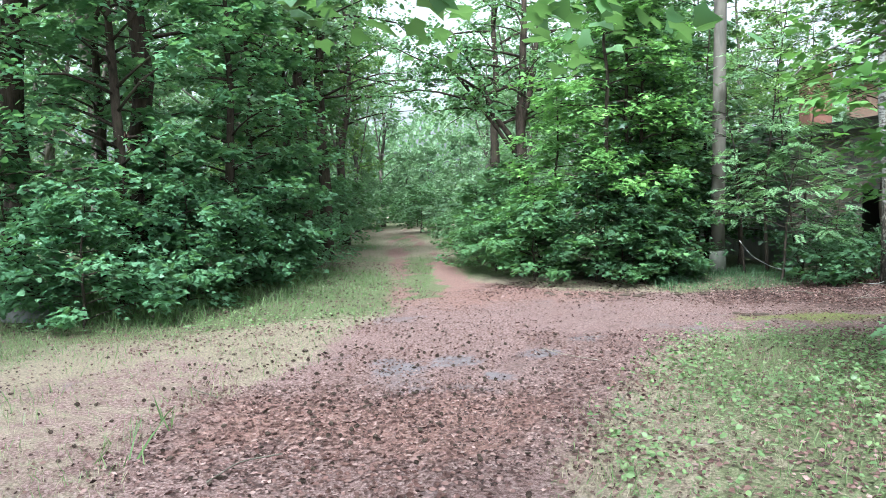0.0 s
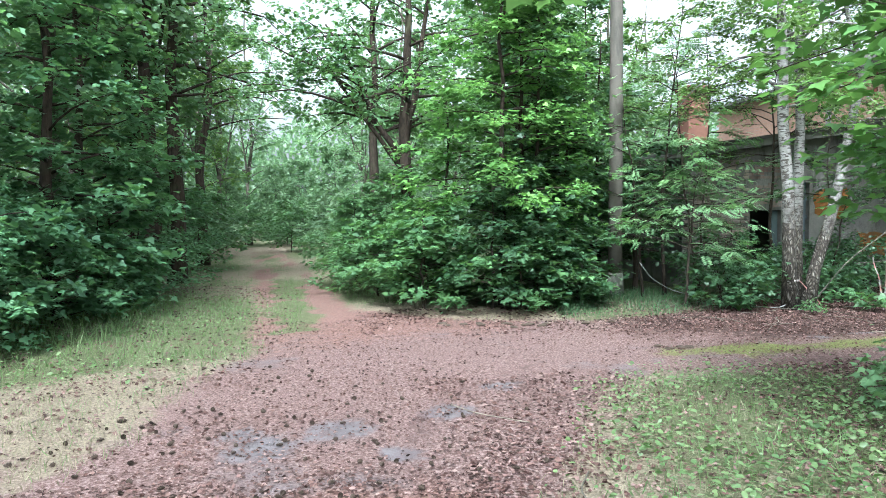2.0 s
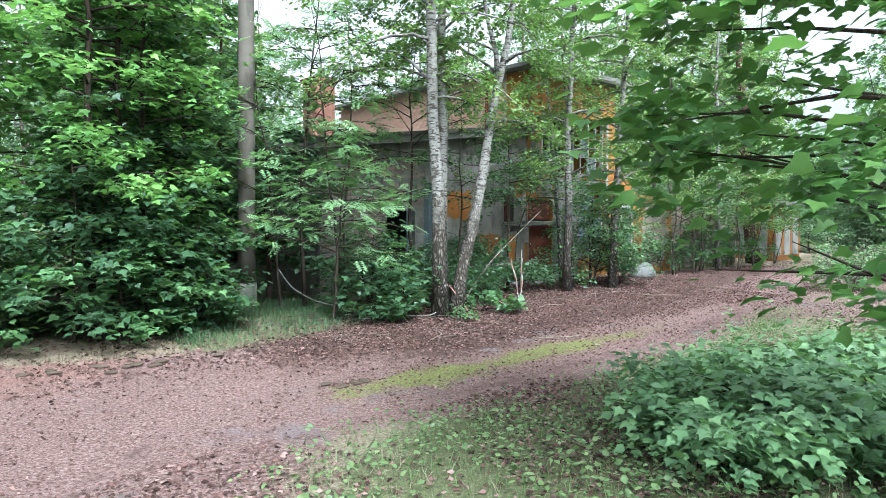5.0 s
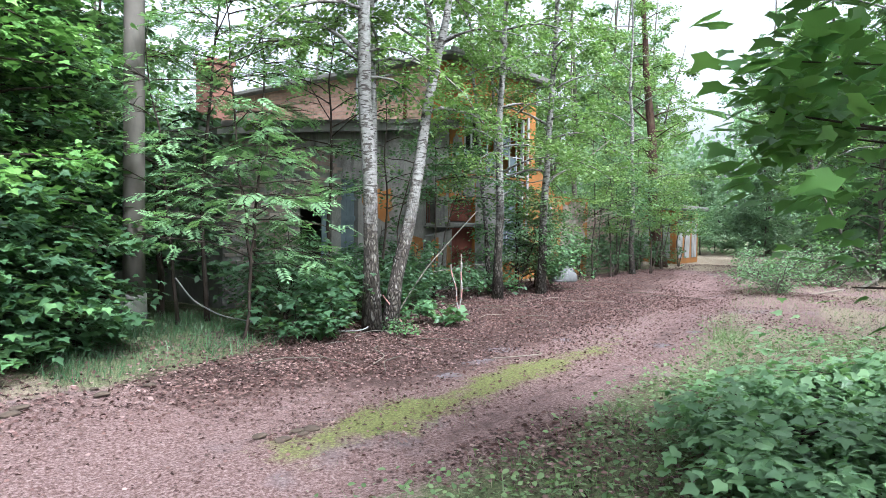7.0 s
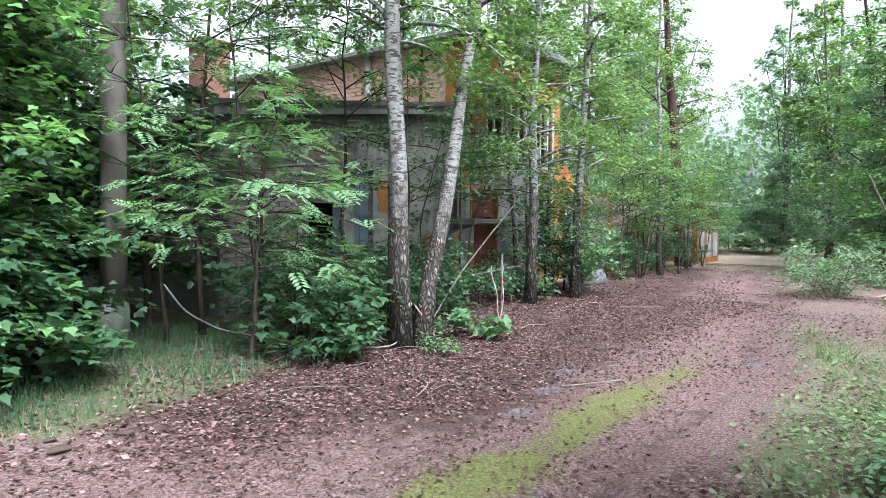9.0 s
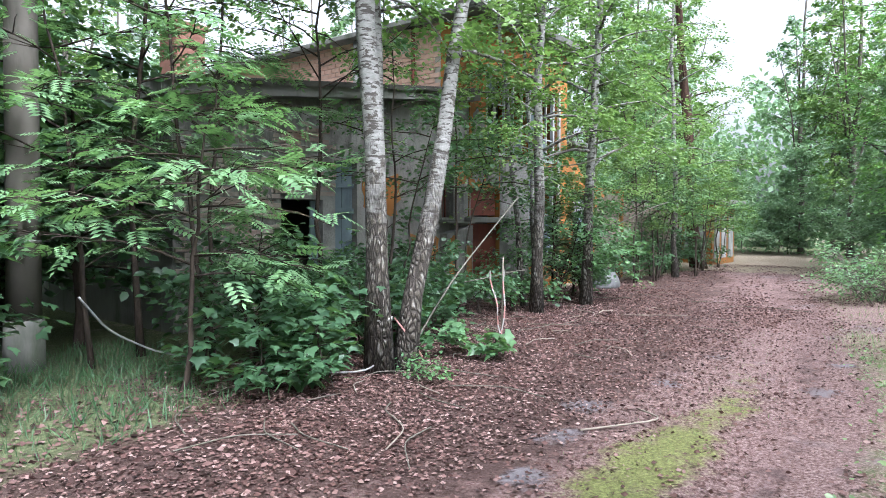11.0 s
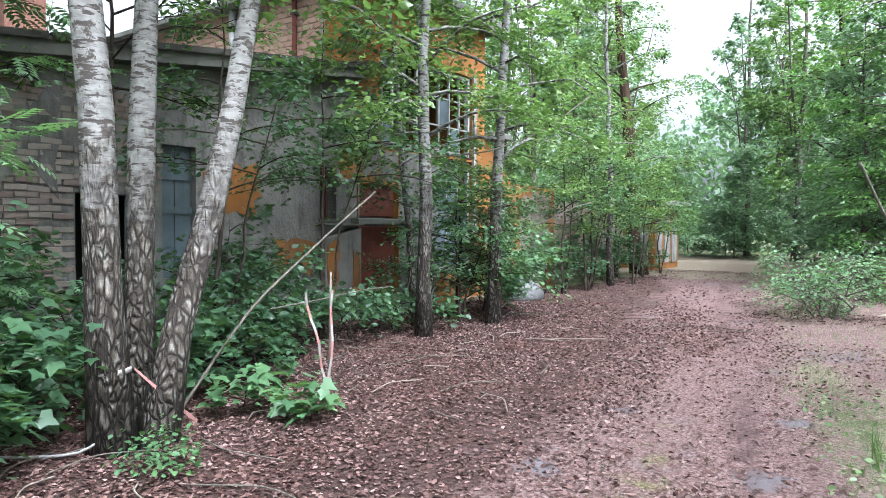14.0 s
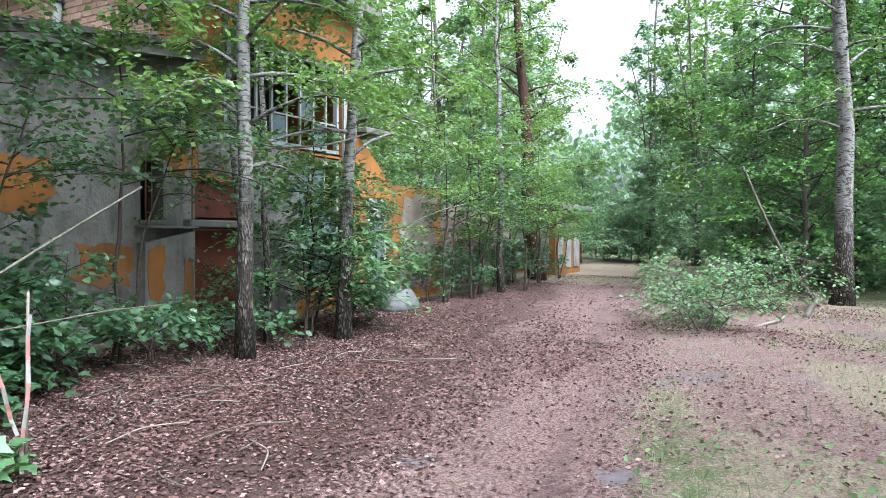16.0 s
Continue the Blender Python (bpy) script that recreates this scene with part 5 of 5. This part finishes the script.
def grass(name, label, boxes, material, seed, length, accept):
    C, S = [], []
    for i, (n, x0, x1, y0, y1) in enumerate(boxes):
        r, x, y = scatter(n, x0, x1, y0, y1, seed + i)
        k = r.uniform(0, 1, n) < accept(x, y)
        x, y = x[k], y[k]
        C.append(np.stack([x, y, height(x, y) - 0.01], 1))
        S.append(length * r.uniform(0.4, 1.3, len(x)) * (1 + 0.5 * ripple(x, y, 2.2, 31)))
    C, S = np.concatenate(C), np.concatenate(S)
    r = np.random.default_rng(seed + 50)
    d = np.stack([r.normal(0, 0.45, len(C)), r.normal(0, 0.45, len(C)), np.ones(len(C))], 1)
    tagged(blades(name, C, d, r.normal(0, 1, (len(C), 3)), np.maximum(S, 0.03), STRIP, material), label, "grass", kind="stuff")


def off_track(x, y):
    b = cover(x, y)[0]
    return np.clip(1 - b * 1.3, 0, 1)


leaf_litter()
grass("grass_tufts", "short green grass along the verges", ((30000, -8, 1, 10.5, 22), (7000, 2.6, 10, 7.5, 13), (9000, -3, 3, 19, 34), (9000, 10, 24, 11, 14.5), (9000, -3, 3, 7.5, 10)), GRASS, 400, 0.11,
      lambda x, y: off_track(x, y) * np.clip(1.15 - cover(x, y)[2], 0.08, 1))
grass("dry_straw", "pale dry straw at the edges of the track", ((36000, -5, 3, 7.5, 13.5), (12000, 2.6, 9, 8, 13.2), (9000, 3, 7.2, 15.6, 17.4), (46000, 11, 26, 9, 15)), DRY_GRASS, 430, 0.08,
      lambda x, y: off_track(x, y) * np.clip(cover(x, y)[2] + 0.1, 0, 1))
grass("moss_sprouts", "yellow-green mossy grass strip between the wheel ruts", ((30000, 5.5, 17, 12.8, 16),), GRASS, 450, 0.045,
      lambda x, y: cover(x, y)[1] * 0.5)
grass("tall_grass", "tall soft grass under the trees", ((3500, -6.5, -1.6, 13.4, 20), (90, -0.9, -0.5, 8.3, 9.4), (60, 0.3, 0.8, 8.1, 8.5), (130, 12.6, 13.3, 12.6, 13.0)), GRASS, 470, 0.25, lambda x, y: off_track(x, y))

# grass round the pole again, with its shade put into a darker blade colour
grass("sedge_tufts", "grass round the pole, its shade put into the dark green colour", ((5200, 5.6, 9.0, 16.9, 20.5),), SHADED_UNDER_LEAF, 490, 0.17, lambda x, y: off_track(x, y))


def weeds():
    r, x, y = scatter(40000, 2.8, 14.5, 6.5, 13.5, 480)
    k = r.uniform(0, 1, len(x)) < off_track(x, y) * np.clip(0.7 + ripple(x, y, 1.6, 41), 0, 1)
    r2, x2, y2 = scatter(7000, -6, 0.4, 12.5, 24, 481)
    k2 = r2.uniform(0, 1, len(x2)) < off_track(x2, y2) * np.clip(0.35 + ripple(x2, y2, 1.4, 42), 0, 1)
    x, y = np.concatenate([x[k], x2[k2]]), np.concatenate([y[k], y2[k2]])
    c = np.stack([x, y, height(x, y) + r.uniform(0.02, 0.16, len(x))], 1)
    a = r.uniform(0, 6.28, len(x))
    d = np.stack([np.cos(a), np.sin(a), r.normal(0.1, 0.3, len(x))], 1)
    tagged(blades("ground_weeds", c, d, up_tilted(r, len(x), 0.4), 0.042 * r.uniform(0.4, 1.5, len(x)), OVAL, GRASS), "low leafy weeds among the grass", "weeds", kind="stuff")


weeds()


def cones():
    r = np.random.default_rng(500)
    vs, fs = [], []
    for ring in range(6):
        z = -0.028 + ring * 0.011
        rad = 0.022 * math.sin((ring + 1) / 7 * math.pi) ** 0.7
        for j in range(7):
            a = (j + 0.5 * (ring % 2)) * 2 * math.pi / 7
            b = len(vs)
            for da, rr, dz in ((-0.4, 0.5, 0), (0.4, 0.5, 0), (0.28, 1.15, 0.008), (-0.28, 1.15, 0.008)):
                vs.append((rad * rr * math.cos(a + da) + 0, z + dz, rad * rr * math.sin(a + da) + 0.022))
            fs.append((b, b + 1, b + 2, b + 3))
    v, f = tube_data([(0, -0.03, 0.022), (0, 0, 0.022), (0, 0.035, 0.022)], (0.008, 0.014, 0.003), 6)
    fs += [tuple(i + len(vs) for i in q) for q in f]
    vs += v.tolist()
    root = tagged(mesh_object("pine_cone", vs, fs, CONE), "small dark open pine cone lying on the bare earth", "pine cone", "pine cones on the track")
    spots = []
    while len(spots) < 230:
        x, y = r.normal(1.1, 1.5), r.normal(10.2, 1.7)
        if x < -2.6 or y < 6.6 or y > 14 or float(off_track(np.array([x]), np.array([y]))[0]) > 0.75:
            continue
        spots.append((x, y))
    for i, (x, y) in enumerate(spots):
        m = pose(x, y, float(height(np.array([x]), np.array([y]))[0]) + 0.004, 0, 0, r.uniform(0, 360)) @ Matrix.Scale(r.uniform(0.5, 0.85), 4)
        if i == 0:
            root.matrix_basis = m
        else:
            c = copy_thing(root, m)
            c.matrix_basis = m


cones()


# ---- cable, tape, sacks, dead branches ----
def line_thing(name, label, category, points, radius, material, sides=6, part_name="strand"):
    root = thing(name, *points[0], label, category)
    p = np.array(points, float) - np.array(points[0])
    n = 5 * (len(p) - 1) + 1
    t = np.linspace(0, len(p) - 1, n)
    q = np.stack([np.interp(t, range(len(p)), p[:, k]) for k in range(3)], 1)
    for _ in range(2):
        q[1:-1] = (q[:-2] + 2 * q[1:-1] + q[2:]) / 4
    v, f = tube_data(q, np.linspace(radius, radius * 0.85, n), sides)
    mesh_object(part_name, v.tolist(), f, material, root, smooth=True)
    return root


line_thing("hanging_cable", "pale grey cable sagging from the leaves to the birch foot", "cable",
           [(7.84, 18.75, 0.84), (8.1, 18.75, 0.5), (8.55, 18.75, 0.24), (9.0, 18.55, 0.12), (9.3, 18.0, 0.05), (9.58, 17.5, 0.03), (9.9, 17.12, 0.04), (10.16, 17.02, 0.24)], 0.011, HOSE)
line_thing("fallen_pole", "bare pale dead branch leaning against the shrubs", "branch", [(10.62, 17.25, 0.05), (11.19, 17.06, 0.88), (12.1, 17.2, 1.4), (13.05, 17.37, 1.9)], 0.012, BARK_GREY)
line_thing("dead_branch", "grey dead branch lying across the litter", "branch", [(11.35, 17.0, 0.86), (11.9, 16.95, 0.9), (12.5, 17.05, 0.93), (13.2, 17.3, 0.9)], 0.007, BARK_GREY)
line_thing("dead_branch", "bare branch reaching out from the birch", "branch", [(17.15, 18.38, 1.5), (18.2, 18.1, 1.6), (19.0, 17.9, 1.9), (19.8, 17.8, 2.05)], 0.012, BARK_GREY)
line_thing("dead_branch", "long bare branch arching from the tower birch", "branch", [(15.15, 18.25, 2.5), (16.2, 17.9, 2.65), (17.4, 17.6, 3.1), (18.4, 17.3, 3.75)], 0.014, BARK_GREY)
line_thing("dead_branch", "fallen twig on the track", "branch", [(9.6, 14.6, 0.02), (10.2, 14.2, 0.04), (10.4, 14.5, 0.03)], 0.008, WOOD)
line_thing("dead_log", "dark fallen log lying beside the stout birch", "log", [(23.4, 12.55, 0.05), (24.4, 12.5, 0.12), (25.6, 12.35, 0.25), (27.2, 12.6, 0.3)], 0.06, BARK_GREY, 8)
line_thing("leaning_stem", "thin bare stem leaning against the birch", "branch", [(25.6, 12.3, 0.0), (25.2, 12.9, 0.9), (24.9, 13.4, 2.0), (24.7, 13.8, 3.0)], 0.035, BARK_GREY, 7)
line_thing("dead_branch", "pale fallen branch beside the shrub", "branch", [(21.4, 13.3, 0.04), (22.4, 12.9, 0.1), (23.6, 12.9, 0.06)], 0.025, WOOD)
for i in range(84):
    r = np.random.default_rng(600 + i)
    x, y, a, l = r.uniform(8, 20), r.uniform(15, 19.6), r.uniform(0, 6.28), r.uniform(0.25, 0.95)
    if i > 40:
        y = 17.0 + (x - 8) * 0.1 + r.normal(0, 0.7)
    if i < 6:
        x, y = r.uniform(-1, 4), r.uniform(7, 12)
    line_thing("fallen_twig", "thin dry twig on the leaf litter", "twig",
               [(x, y, 0.03), (x + l / 2 * math.cos(a), y + l / 2 * math.sin(a), 0.05), (x + l * math.cos(a + 0.3), y + l * math.sin(a + 0.3), 0.03)], 0.006, WOOD if i % 4 == 0 else BARK_GREY, 5, "stick")


def tape():
    root = thing("barrier_tape", 11.72, 16.72, 0, "torn red and white barrier tape hung on a thin stake", "barrier tape")
    for (x0, z0, x1, z1) in ((0.0, 0.0, 0.06, 1.0), (-0.25, 1.0, -0.02, 0.25)):
        n = 7
        for k in range(n):
            a, b = k / n, (k + 1) / n
            bm = bmesh.new()
            pts = [(x0 + (x1 - x0) * s + dx, 0.02 * math.sin(9 * s), z0 + (z1 - z0) * s) for s in (a, b) for dx in (-0.013, 0.013)]
            vs = [bm.verts.new(p) for p in pts] + [bm.verts.new((p[0], p[1] + 0.004, p[2])) for p in pts]
            for f in ((0, 1, 3, 2), (5, 4, 6, 7), (0, 4, 5, 1), (1, 5, 7, 3), (3, 7, 6, 2), (2, 6, 4, 0)):
                bm.faces.new([vs[i] for i in f])
            part("stripe", bm, TAPE_R if k % 2 else TAPE_W, root)
    v, f = tube_data([(0.03, 0.02, -0.1), (0.05, 0.03, 0.6), (0.06, 0.03, 1.15)], (0.012, 0.011, 0.008), 6)
    mesh_object("stake", v.tolist(), f, WOOD, root, smooth=True)
    root = thing("barrier_tape", 10.10, 17.01, 0.49, "strip of barrier tape tied round the birch foot", "barrier tape")
    v, f = tube_data([(0, 0.14, 0.05), (0, 0.14, 0.085)], (0.146, 0.143), 14)
    mesh_object("band", v.tolist(), f, TAPE_W, root, smooth=True)
    bm = bmesh.new()
    pts = [(0.12, 0.03, 0.08), (0.12, 0.03, 0.06), (0.36, 0.0, -0.17), (0.35, 0.0, -0.195), (0.65, 0.1, -0.41), (0.64, 0.1, -0.435)]
    vs = [bm.verts.new(p) for p in pts] + [bm.verts.new((p[0], p[1] + 0.004, p[2])) for p in pts]
    for f in ((0, 1, 3, 2), (2, 3, 5, 4), (7, 6, 8, 9), (9, 8, 10, 11), (0, 2, 8, 6), (2, 4, 10, 8), (1, 7, 9, 3), (3, 9, 11, 5), (0, 6, 7, 1), (4, 5, 11, 10)):
        bm.faces.new([vs[i] for i in f])
    part("tail", bm, TAPE_R, root)


tape()


def lump(name, x, y, z, sx, sy, sz, seed, material, label, category):
    r = np.random.default_rng(seed)
    bm = bmesh.new()
    bmesh.ops.create_icosphere(bm, subdivisions=3, radius=1)
    ph = r.uniform(0, 6.28, (6, 2))
    k = r.normal(0, 2.2, (6, 3))
    for v in bm.verts:
        s = 1 + 0.09 * sum(math.sin(float(np.dot(k[i], v.co)) + ph[i, 0]) for i in range(6)) / 1.5
        v.co = (v.co.x * sx * s, v.co.y * sy * s, max(v.co.z * sz * s, -0.45 * sz))
    ob = tagged(part(name, bm, material, None), label, category)
    ob.matrix_basis = pose(x, y, z)
    ob.data.polygons.foreach_set("use_smooth", [True] * len(ob.data.polygons))
    return ob


lump("rubbish_sack", 20.45, 19.6, 0.16, 0.5, 0.34, 0.34, 3, BAG, "dirty white rubble sack lying by the annex door", "sack")
lump("rubbish_sack", 20.95, 19.75, 0.1, 0.3, 0.26, 0.2, 4, BAG, "small crumpled white sack beside the larger one", "sack")
lump("boulder", -5.3, 14.3, 0.12, 0.42, 0.34, 0.3, 5, SOIL_ROCK, "grey boulder in the grass under the maples", "stone")


for i in range(22):
    r = np.random.default_rng(700 + i)
    f = i / 21
    x, y = 3.4 + 3.4 * f + r.normal(0, 0.3), 16.75 - 0.5 * f + r.normal(0, 0.16)
    if i > 16:
        x, y = 6.2 + r.normal(0, 0.25), 14.1 + r.normal(0, 0.12)
    s = r.uniform(0.02, 0.055)
    lump("earth_clod", x, y, 0.01, s * 1.6, s, s * 0.5, 700 + i, DUFF, "dark clod of mulch at the track's edge", "clod")["group"] = "clods along the track"


def strap_leaves():
    """A clump of long strap-shaped leaves at the foot of the rowans."""
    root = thing("iris_clump", 9.0, 17.05, 0, "clump of long arching strap-shaped green leaves", "plant")
    r = np.random.default_rng(33)
    for i in range(13):
        a, l = r.uniform(0, 6.28), r.uniform(0.3, 0.55)
        s = np.linspace(0, 1, 6)
        out = np.array([math.cos(a), math.sin(a), 0])
        mid = np.outer(s, out) * l * 0.75 + np.outer(1.5 * s - 1.25 * s ** 2, (0, 0, 1)) * l * 0.9
        side = np.array([-out[1], out[0], 0])
        w = 0.02 * np.sqrt(np.clip(1.02 - s, 0, 1))
        top, low = mid + side * w[:, None], mid - side * w[:, None]
        vs = np.concatenate([top, mid - np.array([0, 0, 0.006]), low]).tolist()
        fs = [(k, k + 1, 6 + k + 1, 6 + k) for k in range(5)] + [(6 + k, 7 + k, 13 + k, 12 + k) for k in range(5)]
        mesh_object("leaf", vs, fs, MAPLE, root, smooth=True)


strap_leaves()


# ---- bricks, last: bare courses on the side wall and the front wall ----
def bricks():
    def brick_mesh(w, d, h):
        bm = boxed(-w / 2, w / 2, -d / 2, d / 2, -h / 2, h / 2, bevel=0.006)
        me = bpy.data.meshes.new("brick")
        bm.to_mesh(me)
        bm.free()
        return me
    r = np.random.default_rng(12)
    me = brick_mesh(0.03, 0.262, 0.098)
    me.materials.append(BRICK)
    for row in range(17):
        for col in range(17):
            y = FRONT + 0.92 + 0.275 * (col + 0.5 * (row % 2))
            ob = new("brick", me)
            ob.parent = upper_side
            ob.location = (TOWER - 0.006 + r.normal(0, 0.003), y, 4.1 + row * 0.11)
    bm = bmesh.new()
    for row in range(17):
        for col in range(17, 31):
            y, x, z = FRONT + 0.92 + 0.275 * (col + 0.5 * (row % 2)), TOWER - 0.006 + r.normal(0, 0.003), 4.1 + row * 0.11
            box(bm, x - 0.015, x + 0.015, y - 0.131, y + 0.131, z - 0.049, z + 0.049)
    tagged(part("brickwork", bm, BRICK, upper_side), kind="stuff")
    me = brick_mesh(0.235, 0.03, 0.066)
    me.materials.append(BRICK_GREY)
    count, rest = 0, []
    for row in range(40):
        for col in range(12):
            x = LEFT + 0.14 + 0.247 * (col + 0.5 * (row % 2))
            z = 0.1 + row * 0.077
            if 11.5 < x < 12.62 and 0.4 < z < 2.0 or x > 12.62 or z > eave(x) - 0.06 or r.uniform() < 0.07 or (x > 11.5 and r.uniform() < 0.35):
                continue
            place = (x + r.normal(0, 0.008), FRONT - 0.013 + r.normal(0, 0.007), z + r.normal(0, 0.006))
            if count < 300 and x < 11.5:
                ob = new("brick", me)
                ob.parent = front_wall
                ob.location = place
                ob.rotation_euler = (r.normal(0, 0.05), r.normal(0, 0.03), r.normal(0, 0.03))
                count += 1
            else:
                rest.append(place)
    bm = bmesh.new()
    for x, y, z in rest:
        box(bm, x - 0.115, x + 0.115, y - 0.014, y + 0.014, z - 0.032, z + 0.032)
    tagged(part("brickwork", bm, BRICK_GREY, front_wall), kind="stuff")


bricks()
